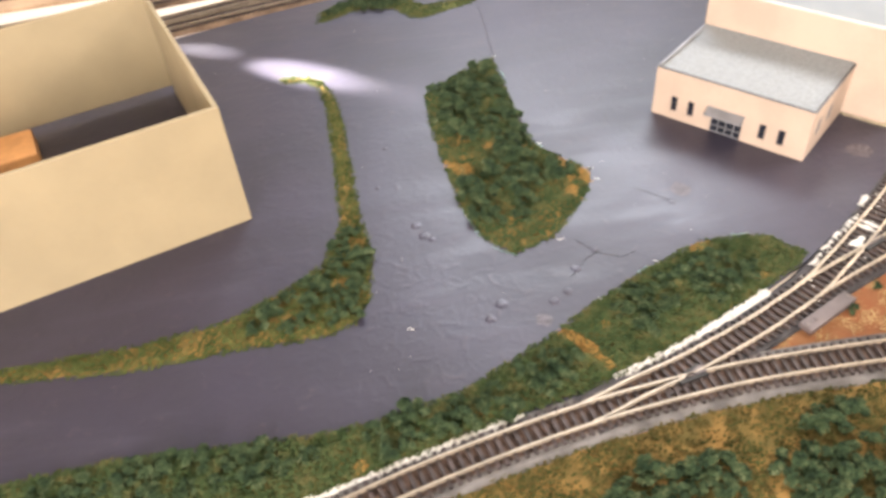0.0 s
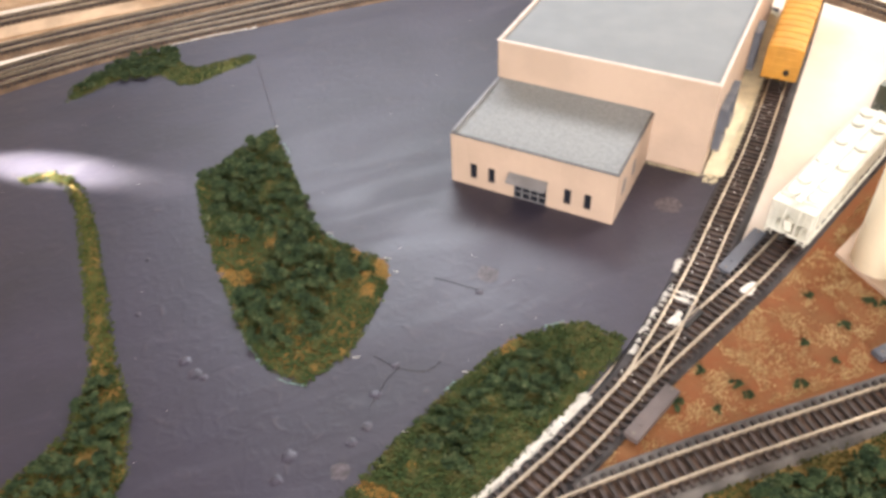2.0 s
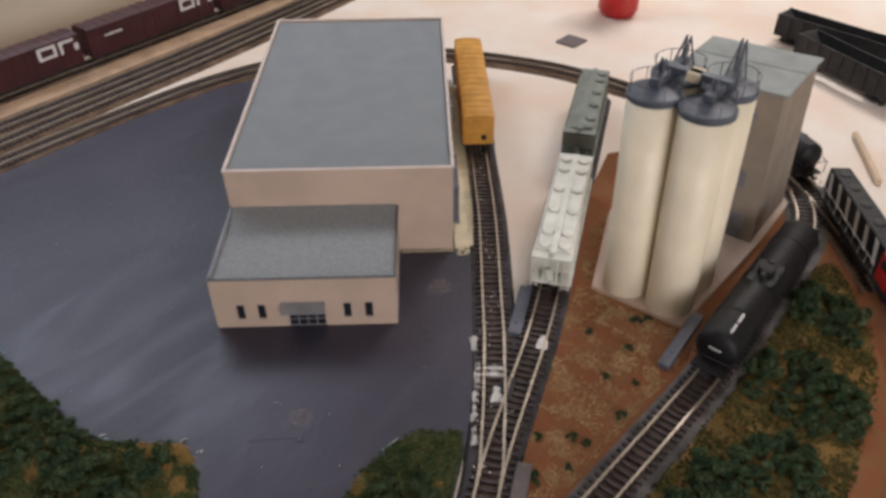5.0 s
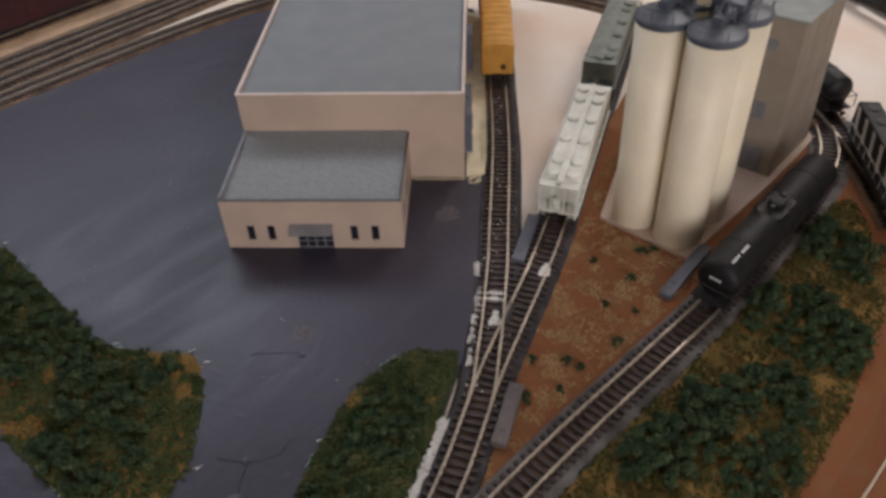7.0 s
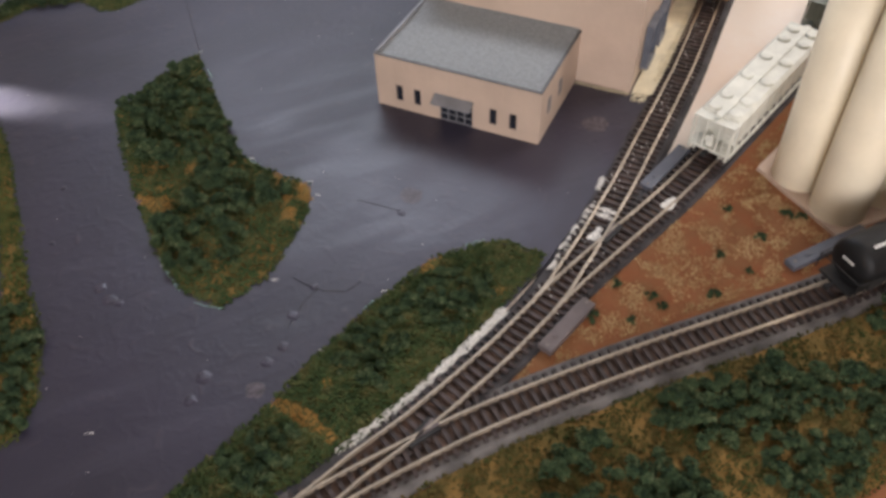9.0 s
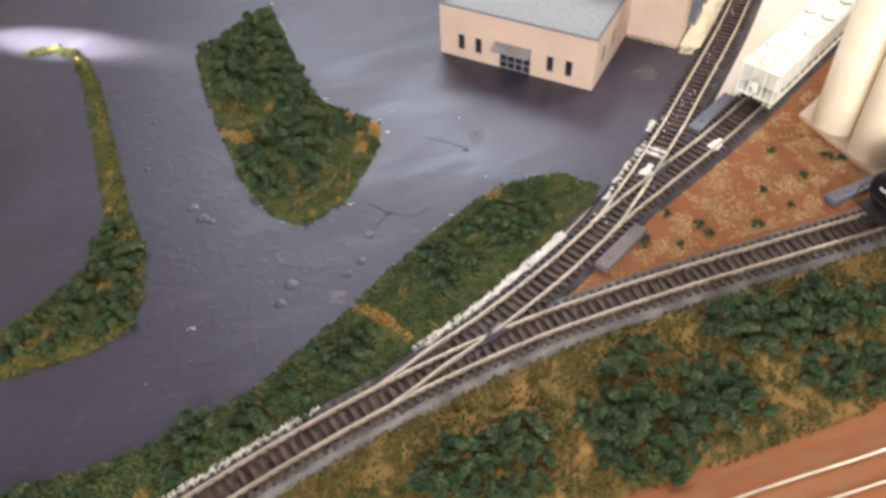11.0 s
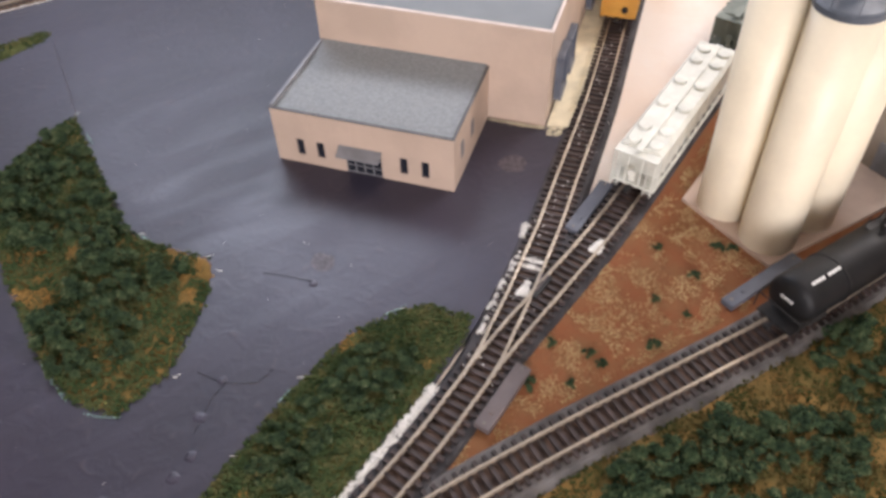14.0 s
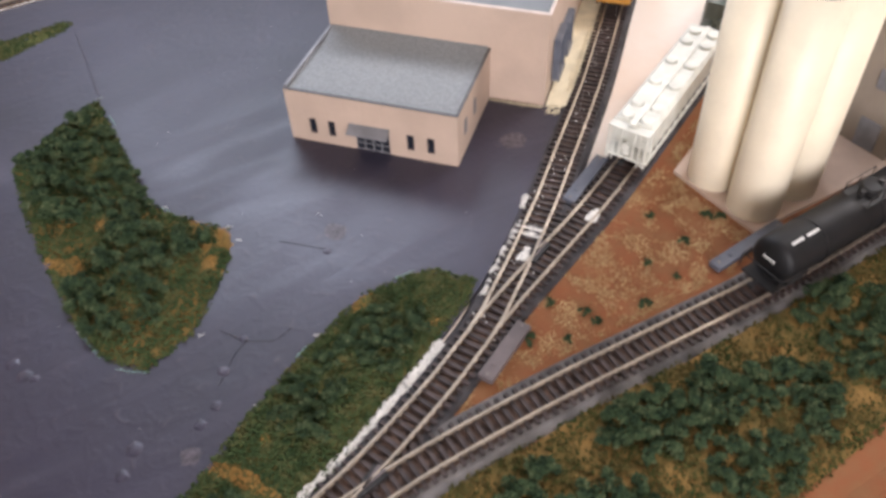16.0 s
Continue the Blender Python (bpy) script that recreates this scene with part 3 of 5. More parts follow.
for f in ((0, 1, 2, 3), (7, 6, 5, 4), (0, 3, 7, 4), (1, 5, 6, 2), (3, 2, 6, 7), (0, 4, 5, 1)):
    bm.faces.new([v[i] for i in f])
part("awning", bm, MIDGREY, wh, "sloping grey entrance awning")
for i in range(1, 9):
    bm = bmesh.new()
    x = E0 + (E1 - E0) * i / 9
    box(bm, x - 0.0003, x + 0.0003, N0 - 0.00025, N0 + 0.0002, 0.0305, HF - 0.001)
    part("panel_seam", bm, WALLPAINT, wh)
bm = bmesh.new()
box(bm, E1 - 0.0002, E1 + 0.0003, N0 + 0.02, N0 + 0.028, 0.02, 0.036)
part("side_window", bm, MIDGREY, wh, "grey side window")
bm = bmesh.new()
box(bm, E1 - 0.0002, E1 + 0.0003, N0 + 0.05, N0 + 0.058, 0.02, 0.036)
part("side_window", bm, MIDGREY, wh, "grey side window")
# tall hall
for args in ((E0, EM, N1, N1 + T), (E0, EM, N2 - T, N2), (E0, E0 + T, N1 + T, N2 - T)):
    bm = bmesh.new()
    box(bm, *args, 0, HM)
    part("hall_wall", bm, WALLPAINT, wh)
bm = bmesh.new()
M90 = Matrix.Translation((EM, N1 + T, 0)) @ Matrix.Rotation(math.pi / 2, 4, "Z")
dock = [(0.030, 0.056, 0.012, 0.052), (0.075, 0.098, 0.012, 0.045), (0.20, 0.226, 0.012, 0.052)]
wall_holes(bm, 0, N2 - N1 - 2 * T, 0, HM, 0, T, dock)
bm.transform(M90)
part("hall_wall", bm, WALLPAINT, wh)
for a, b, c, d in dock:
    bm = bmesh.new()
    box(bm, a, b, 0.0006, 0.0014, c, d, M90)
    dd = part("loading_door", bm, BLUEGREY, wh, "blue-grey loading door")
    for i in range(1, 6):
        bm = bmesh.new()
        z = c + (d - c) * i / 6
        box(bm, a, b, 0.0002, 0.0006, z - 0.0004, z + 0.0004, M90)
        part("door_rib", bm, MIDGREY, dd)
    for args in ((a - 0.003, a - 0.0002, c, d + 0.003), (b + 0.0002, b + 0.003, c, d + 0.003), (a, b, d + 0.0002, d + 0.003)):
        bm = bmesh.new()
        box(bm, args[0], args[1], -0.007, -0.0002, args[2], args[3], M90, bevel=0.0004)
        part("dock_shelter", bm, SLATE, wh, "slate-blue dock shelter pad")
    bm = bmesh.new()
    box(bm, a - 0.002, b + 0.002, -0.008, -0.0002, c - 0.003, c - 0.0002, M90)
    part("dock_bumper", bm, MIDGREY, wh)
bm = bmesh.new()
box(bm, E0 + T, EM - T, N1 + T, N2 - T, HM - 0.004, HM - 0.002)
part("hall_roof", bm, ROOFGREY, wh, "flat blue-grey hall roof")
for args in ((E0 - 0.0008, EM + 0.0008, N1 - 0.0008, N1 + 0.0022), (E0 - 0.0008, EM + 0.0008, N2 - 0.0022, N2 + 0.0008), (E0 - 0.0008, E0 + 0.0022, N1 + 0.0022, N2 - 0.0022), (EM - 0.0022, EM + 0.0008, N1 + 0.0022, N2 - 0.0022)):
    bm = bmesh.new()
    box(bm, *args, HM, HM + 0.0013)
    part("coping", bm, TRIMWHITE, wh, "pale roof coping")

# ---------------------------------------------------------------- roofless tan shed
SHED = Matrix(((0.9496, -0.3135, 0, -0.045), (0.3135, 0.9496, 0, 0.679), (0, 0, 1, 0), (0, 0, 0, 1)))
shed = thing("unfinished_shed", SHED, "tan open-topped model shed without a roof on the asphalt", "building")
SH, SW, SD, ST = 0.125, 0.40, 0.288, 0.004
for name, a in (("front_wall", (-SW, 0, 0, ST)), ("back_wall", (-SW, 0, SD - ST, SD)), ("end_wall", (-ST, 0, ST, SD - ST)), ("end_wall", (-SW, -SW + ST, ST, SD - ST))):
    bm = bmesh.new()
    box(bm, *a, 0.0 if name != "back_wall" else 0.010, SH, bevel=0.0003)
    part(name, bm, SHEDPAINT, shed)
bm = bmesh.new()
box(bm, -0.39, -0.165, 0.205, 0.262, 0.0005, 0.022, SHED, bevel=0.002)
tagged(mesh_object("pine_offcut", bm, WOOD), "orange pine offcut lying inside the open shed", "wood block")

# ---------------------------------------------------------------- grain silos and elevator
bm = bmesh.new()
prism(bm, [(0.640, 0.5135), (0.640, 0.4235), (0.80, 0.4135), (0.90, 0.4135), (0.90, 0.56), (0.76, 0.56)], -0.002, 0.0018)
tagged(mesh_object("silo_base_plate", bm, mat("pinkish_base_sheet", (0.50, 0.38, 0.30), 0.6, vary=0.06, scale=30, fine=300, bump=0.08)), "pinkish tan base sheet under the grain silos", "base plate")
SR, STOP = 0.0216, 0.2


def silo(x, y, top):
    root = thing("grain_silo", pose(x, y, 0.0018, -1.0, -1.3, 0), "tall cream concrete-look grain silo with a dark cap", "silo", "grain silos")
    bm = bmesh.new()
    lathe(bm, [(SR * 0.98, 0), (SR, 0.0006), (SR, STOP)], 56)
    part("shaft", bm, SILO, root, smooth=False)
    for f in root.children[0].data.polygons:
        f.use_smooth = len(f.vertices) == 4
    bm = bmesh.new()
    lathe(bm, [(SR + 0.0008, STOP - 0.003), (SR + 0.0008, STOP + 0.001), (SR - 0.001, STOP + 0.0022), (0.004, STOP + 0.006), (0.003, STOP + 0.0085)], 48)
    part("cap", bm, BLUEGREY, root, "dark blue-grey silo cap")
    for i in range(8):
        a = i * math.pi / 4
        bm = bmesh.new()
        rod(bm, (SR * 0.97 * math.cos(a), SR * 0.97 * math.sin(a), STOP), (SR * 0.97 * math.cos(a), SR * 0.97 * math.sin(a), STOP + 0.0125), 0.00035, 5)
        part("railing_post", bm, BLUEGREY, root)
    bm = bmesh.new()
    hoops = []
    for k in range(36):
        a = k * math.pi / 18
        hoops.append([bm.verts.new(((SR * 0.97 + 0.00035 * math.cos(q * 1.2566)) * math.cos(a), (SR * 0.97 + 0.00035 * math.cos(q * 1.2566)) * math.sin(a), STOP + 0.0125 + 0.00035 * math.sin(q * 1.2566))) for q in range(5)])
    for k in range(36):
        for q in range(5):
            bm.faces.new((hoops[k][q], hoops[(k + 1) % 36][q], hoops[(k + 1) % 36][(q + 1) % 5], hoops[k][(q + 1) % 5]))
    part("railing", bm, BLUEGREY, root)
    return root


for p in ((0.6625, 0.4895), (0.6625, 0.4455), (0.7065, 0.4455), (0.7065, 0.4895)):
    silo(*p, STOP)

# conveyor gallery with trusses over the silo caps
gal = thing("silo_conveyor", pose(0.6805, 0.471, STOP + 0.006), "blue-grey conveyor and truss work over the silo caps", "conveyor")
for k, (a, b) in enumerate((((-0.028, 0.022, 0.004), (0.028, 0.022, 0.004)), ((-0.028, -0.022, 0.004), (0.028, -0.022, 0.004)), ((0, -0.03, 0.007), (0, 0.03, 0.007)))):
    bm = bmesh.new()
    d = Vector(b) - Vector(a)
    m = Matrix.Translation((Vector(a) + Vector(b)) / 2) @ Matrix.Rotation(math.atan2(d.y, d.x), 4, "Z")
    box(bm, -d.length / 2, d.length / 2, -0.004, 0.004, -0.001, 0.005, m, bevel=0.0006)
    part("conveyor_housing", bm, BLUEGREY, gal)
for x, y, h in ((-0.022, 0.022, 0.022), (-0.022, -0.022, 0.018), (0.022, -0.022, 0.034), (0.022, 0.022, 0.026)):
    bm = bmesh.new()
    box(bm, x - 0.0042, x + 0.0042, y - 0.0036, y + 0.0036, -0.003, 0.0055, bevel=0.0005)
    part("drive_house", bm, BLUEGREY, gal)
    for s in (-1, 1):
        bm = bmesh.new()
        rod(bm, (x - 0.009, y + s * 0.006, -0.002), (x + 0.007, y + s * 0.0015, h), 0.0008, 6)
        rod(bm, (x + 0.014, y + s * 0.006, -0.002), (x + 0.007, y + s * 0.0015, h), 0.0008, 6)
        for f in (0.3, 0.6):
            rod(bm, (x - 0.009 + 0.016 * f, y + s * (0.006 - 0.0045 * f), -0.002 + (h + 0.002) * f), (x + 0.014 - 0.007 * f, y + s * (0.006 - 0.0045 * f), -0.002 + (h + 0.002) * f), 0.0005, 5)
        part("hoist_frame", bm, SLATE, gal, "slanted blue-grey hoist frame")
    bm = bmesh.new()
    v = [bm.verts.new(q) for q in ((x - 0.002, y - 0.0004, 0.003), (x + 0.011, y - 0.0004, 0.003), (x + 0.007, y - 0.0004, h * 0.9), (x - 0.002, y + 0.0004, 0.003), (x + 0.011, y + 0.0004, 0.003), (x + 0.007, y + 0.0004, h * 0.9))]
    for f in ((0, 1, 2), (5, 4, 3), (0, 3, 4, 1), (1, 4, 5, 2), (2, 5, 3, 0)):
        bm.faces.new([v[k] for k in f])
    part("spout_plate", bm, SLATE, gal)
bm = bmesh.new()
box(bm, -0.006, 0.008, -0.005, 0.006, 0.004, 0.012, bevel=0.0006)
part("hatch_box", bm, CREAM, gal, "cream yellow hatch box")

el = thing("grain_elevator", pose(0.797, 0.420, 0.0016, -2.6, 0, 0), "taupe grain elevator house with a flat green-grey roof", "building")
EW, ED, EH = 0.096, 0.105, 0.161
bm = bmesh.new()
box(bm, 0, EW, 0, ED, 0, EH, bevel=0.0005)
part("wall_block", bm, ELEVATOR, el)
bm = bmesh.new()
box(bm, -0.003, EW + 0.003, -0.003, ED + 0.003, EH, EH + 0.0026, bevel=0.0006)
part("roof", bm, ELROOF, el, "flat green-grey roof sheet")
bm = bmesh.new()
box(bm, EW * 0.55, EW * 0.57, -0.002, ED + 0.002, EH + 0.0026, EH + 0.0032)
part("roof_seam", bm, ELROOF, el)
for y, z, w, h in ((0.012, 0.002, 0.020, 0.028), (0.018, 0.060, 0.012, 0.018), (0.02, 0.13, 0.012, 0.010)):
    bm = bmesh.new()
    box(bm, -0.0012, 0.0004, y, y + w, z, z + h, bevel=0.0003)
    part("hatch", bm, MIDGREY, el, "dark grey wall hatch")
for i in range(1, 3):
    bm = bmesh.new()
    box(bm, EW * i / 3 - 0.0002, EW * i / 3 + 0.0002, -0.0002, 0.0001, 0, EH - 0.003)
    part("panel_seam", bm, ELEVATOR, el)

# ---------------------------------------------------------------- rolling stock
def wheels(root, at, half=0.0082, r=0.0052, frame_mat=None):
    """A two-axle truck at x = at."""
    frame_mat = frame_mat or BLACKMATT
    bm = bmesh.new()
    for s in (-1, 1):
        box(bm, at - 0.016, at + 0.016, s * 0.0115 - 0.0012, s * 0.0115 + 0.0012, 0.0035, 0.0068, bevel=0.0006)
        box(bm, at - 0.004, at + 0.004, s * 0.0115 - 0.0016, s * 0.0115 + 0.0016, 0.0022, 0.0078, bevel=0.0005)
    box(bm, at - 0.003, at + 0.003, -0.011, 0.011, 0.004, 0.0085)
    truck = part("truck", bm, frame_mat, root, "black truck frame")
    for dx in (-0.0102, 0.0102):
        bm = bmesh.new()
        rod(bm, (at + dx, -0.0105, r), (at + dx, 0.0105, r), 0.001, 8)
        for s in (-1, 1):
            rod(bm, (at + dx, s * half - 0.0009, r), (at + dx, s * half + 0.0009, r), r, 20)
            rod(bm, (at + dx, s * (half - 0.0012) - 0.0003, r), (at + dx, s * (half - 0.0012) + 0.0003, r), r + 0.0006, 20)
        part("wheelset", bm, STEEL, truck)


def coupler(root, x, s):
    bm = bmesh.new()
    box(bm, min(x, x + s * 0.006), max(x, x + s * 0.006), -0.0012, 0.0012, 0.0075, 0.0095)
    box(bm, min(x + s * 0.005, x + s * 0.0085), max(x + s * 0.005, x + s * 0.0085), -0.0022, 0.0022, 0.0068, 0.0102, bevel=0.0006)
    part("coupler", bm, BLACKMATT, root, "dark knuckle coupler")


def ladder(bm, x, y0, y1, z0, z1, rungs, r=0.0004):
    rod(bm, (x, y0, z0), (x, y0, z1), r, 5)
    rod(bm, (x, y1, z0), (x, y1, z1), r, 5)
    for i in range(rungs):
        z = z0 + (z1 - z0) * (i + 0.5) / rungs
        rod(bm, (x, y0, z), (x, y1, z), r, 5)


def arched(w, z0, z1, rise, k=9):
    """The outline of a car body with a rounded roof: (y, z)."""
    top = [(w * math.cos(math.pi * i / (k - 1)), z1 + rise * math.sin(math.pi * i / (k - 1))) for i in range(k)]
    return [(-w, z0), (w, z0), *top]


def loft(bm, outline, x0, x1):
    a = [bm.verts.new((x0, y, z)) for y, z in outline]
    b = [bm.verts.new((x1, y, z)) for y, z in outline]
    k = len(outline)
    bm.faces.new(a), bm.faces.new(b[::-1])
    for i in range(k):
        bm.faces.new((a[i], b[i], b[(i + 1) % k], a[(i + 1) % k]))


def boxcar(m, L, W, H, paint, label, roof_paint=None, logo=False):
    root = thing("boxcar", m, label, "rail car", "freight cars")
    h, w = L / 2, W / 2
    bm = bmesh.new()
    loft(bm, arched(w, 0.009, H - 0.004, 0.003), -h, h)
    part("body", bm, paint, root)
    for i in range(15):
        x = -h + L * (i + 0.5) / 15
        bm = bmesh.new()
        out = [(y * 1.006, z + 0.0006) for y, z in arched(w, 0.009, H - 0.004, 0.003)[2:]]
        inn = [(y * 0.98, z - 0.0006) for y, z in reversed(out)]
        loft(bm, out + inn, x - 0.0011, x + 0.0011)
        part("roof_rib", bm, roof_paint or paint, root)
    for s in (-1, 1):
        for i in range(18):
            x = -h + L * (i + 0.5) / 18
            if abs(x) > L * 0.1:
                bm = bmesh.new()
                box(bm, x - 0.0007, x + 0.0007, s * w - 0.0005, s * w + 0.0005, 0.0095, H - 0.0045)
                part("side_rib", bm, paint, root)
        bm = bmesh.new()
        box(bm, -L * 0.09, L * 0.09, s * w - 0.0006, s * w + 0.0009, 0.0095, H - 0.006)
        door = part("sliding_door", bm, paint, root)
        for i in range(1, 4):
            bm = bmesh.new()
            x = -L * 0.09 + L * 0.18 * i / 4
            box(bm, x - 0.0005, x + 0.0005, s * (w + 0.0009) - 0.0003, s * (w + 0.0009) + 0.0003, 0.011, H - 0.008)
            part("door_rib", bm, paint, door)
        bm = bmesh.new()
        box(bm, -h, h, s * w - 0.0016, s * w + 0.0002, 0.0065, 0.009)
        part("sill", bm, BLACKMATT, root)
        for z in (0.016, 0.024, 0.032, 0.040):
            bm = bmesh.new()
            box(bm, s * h - 0.0004, s * h + 0.0006, -w * 0.9, w * 0.9, z, z + 0.0022, bevel=0.0003)
            part("end_rib", bm, paint, root)
        bm = bmesh.new()
        ladder(bm, s * (h + 0.0012), w * 0.55, w * 0.9, 0.008, H - 0.006, 7)
        part("ladder", bm, paint, root)
        bm = bmesh.new()
        rod(bm, (s * h, -w * 0.35, 0.0185), (s * (h + 0.0022), -w * 0.35, 0.0185), 0.0032, 16)
        part("brake_wheel", bm, BLACKMATT, root, "dark brake wheel")
        coupler(root, s * h, s)
        if logo:
            for k, (a, b) in enumerate(((0.048, 0.075), (0.080, 0.108))):
                for x0, x1, z0, z1 in ((a, b, 0.0435, 0.0475), (a, b, 0.030, 0.034), (a, a + 0.0045, 0.034, 0.0435), (b - 0.0045, b, 0.034, 0.0435)) if k == 0 else ((a, a + 0.0045, 0.030, 0.0475), (a + 0.0045, b - 0.006, 0.0435, 0.0475), (b - 0.0065, b, 0.030, 0.0395)):
                    bm = bmesh.new()
                    box(bm, x0 if s < 0 else -x1, x1 if s < 0 else -x0, s * (w + 0.0008) - 0.0002, s * (w + 0.0008) + 0.0002, z0, z1)
                    part("emblem_bar", bm, WHITE, root, "plain white emblem bar")
            for i in range(6):
                bm = bmesh.new()
                box(bm, -0.085 + i * 0.005, -0.0815 + i * 0.005, s * (w + 0.0008) - 0.0002, s * (w + 0.0008) + 0.0002, 0.034, 0.037)
                part("marking_bar", bm, WHITE, root, "small pale marking bar")
    wheels(root, -h + 0.028), wheels(root, h - 0.028)
    return root


def hopper(m, L, W, H, paint, label, rounded):
    root = thing("covered_hopper", m, label, "rail car", "freight cars")
    h, w = L / 2, W / 2
    bm = bmesh.new()
    if rounded:
        outline = arched(w, 0.016, H - 0.006, 0.006, 11)
    else:
        outline = [(-w, 0.016), (w, 0.016), (w, H - 0.003), (w - 0.003, H), (-w + 0.003, H), (-w, H - 0.003)]
    loft(bm, outline, -h + 0.010, h - 0.010)
    part("body", bm, paint, root)
    # slope sheets and outlet bays
    for i in range(3):
        x = (-1 + i) * L * 0.28
        bm = bmesh.new()
        a = [bm.verts.new((x + dx * L * 0.125, dy * w * 0.9, 0.0165)) for dx, dy in ((-1, -1), (1, -1), (1, 1), (-1, 1))]
        b = [bm.verts.new((x + dx * L * 0.04, dy * w * 0.45, 0.0045)) for dx, dy in ((-1, -1), (1, -1), (1, 1), (-1, 1))]
        bm.faces.new(a), bm.faces.new(b[::-1])
        for k in range(4):
            bm.faces.new((a[k], b[k], b[(k + 1) % 4], a[(k + 1) % 4]))
        part("outlet_bay", bm, paint, root)
    for s in (-1, 1):
        bm = bmesh.new()
        box(bm, -h, h, s * w - 0.0018, s * w, 0.0085, 0.0115)
        part("side_sill", bm, paint, root)
        for i in range(13):
            x = -h + 0.012 + (L - 0.024) * i / 12
            bm = bmesh.new()
            box(bm, x - 0.0006, x + 0.0006, s * w - 0.0003, s * w + 0.0008, 0.0115, H - 0.004)
            part("side_post", bm, paint, root)
        # end platform: slope sheet, posts, ladder
        bm = bmesh.new()
        q = [bm.verts.new(v) for v in ((s * (h - 0.0102), -w * 0.92, H - 0.006), (s * (h - 0.0102), w * 0.92, H - 0.006), (s * (h - 0.022), w * 0.92, 0.012), (s * (h - 0.022), -w * 0.92, 0.012),
                                       (s * (h - 0.0112), -w * 0.92, H - 0.006), (s * (h - 0.0112), w * 0.92, H - 0.006), (s * (h - 0.023), w * 0.92, 0.012), (s * (h - 0.023), -w * 0.92, 0.012))]
        for f in ((0, 1, 2, 3), (7, 6, 5, 4), (0, 4, 5, 1), (1, 5, 6, 2), (2, 6, 7, 3), (3, 7, 4, 0)):
            bm.faces.new([q[i] for i in f])
        part("end_slope", bm, paint, root)
        bm = bmesh.new()
        box(bm, min(s * h, s * (h - 0.022)), max(s * h, s * (h - 0.022)), -w, w, 0.0085, 0.0105)
        part("end_platform", bm, paint, root)
        bm = bmesh.new()
        box(bm, min(s * h, s * (h - 0.012)), max(s * h, s * (h - 0.012)), -w, w, H - 0.0035, H - 0.002)
        part("end_roof", bm, paint, root)
        for y in (-w + 0.0008, -w * 0.33, w * 0.33, w - 0.0008):
            bm = bmesh.new()
            box(bm, s * (h - 0.0008) - 0.0007, s * (h - 0.0008) + 0.0007, y - 0.0007, y + 0.0007, 0.004 if abs(y) > w * 0.5 else 0.0105, H - 0.0035)
            part("end_post", bm, paint, root)
        for sy in (-1, 1):
            bm = bmesh.new()
            ladder(bm, s * (h + 0.0004), sy * w * 0.62, sy * (w - 0.0012), 0.0045, H - 0.004, 8, 0.00045)
            part("ladder", bm, paint, root)
        bm = bmesh.new()
        rod(bm, (s * (h - 0.003), w * 0.05, 0.021), (s * (h + 0.0006), w * 0.05, 0.021), 0.0034, 16)
        rod(bm, (s * (h - 0.003), -w * 0.15, 0.0145), (s * (h - 0.003), w * 0.15, 0.0145), 0.0026, 12)
        part("brake_gear", bm, paint, root)
        coupler(root, s * h, s)
    # roof walk and hatches
    bm = bmesh.new()
    box(bm, -h + 0.004, h - 0.004, -0.0028, 0.0028, H + 0.0006, H + 0.0016)
    part("roof_walk", bm, paint, root)
    rows = (-0.46,) if rounded else (-0.5, 0.5)
    for yf in rows:
        for i, f in enumerate((-0.41, -0.3, -0.1, 0.1, 0.3, 0.41)):
            bm = bmesh.new()
            z = H - (0.0012 if rounded else 0.0002)
            lathe(bm, [(0.0058, 0), (0.0058, 0.0016), (0.005, 0.0026), (0.0015, 0.003)], 20, Matrix.Translation((f * L, yf * w, z)))
            part("roof_hatch", bm, paint, root, "round roof hatch")
    wheels(root, -h + 0.024), wheels(root, h - 0.024)
    return root


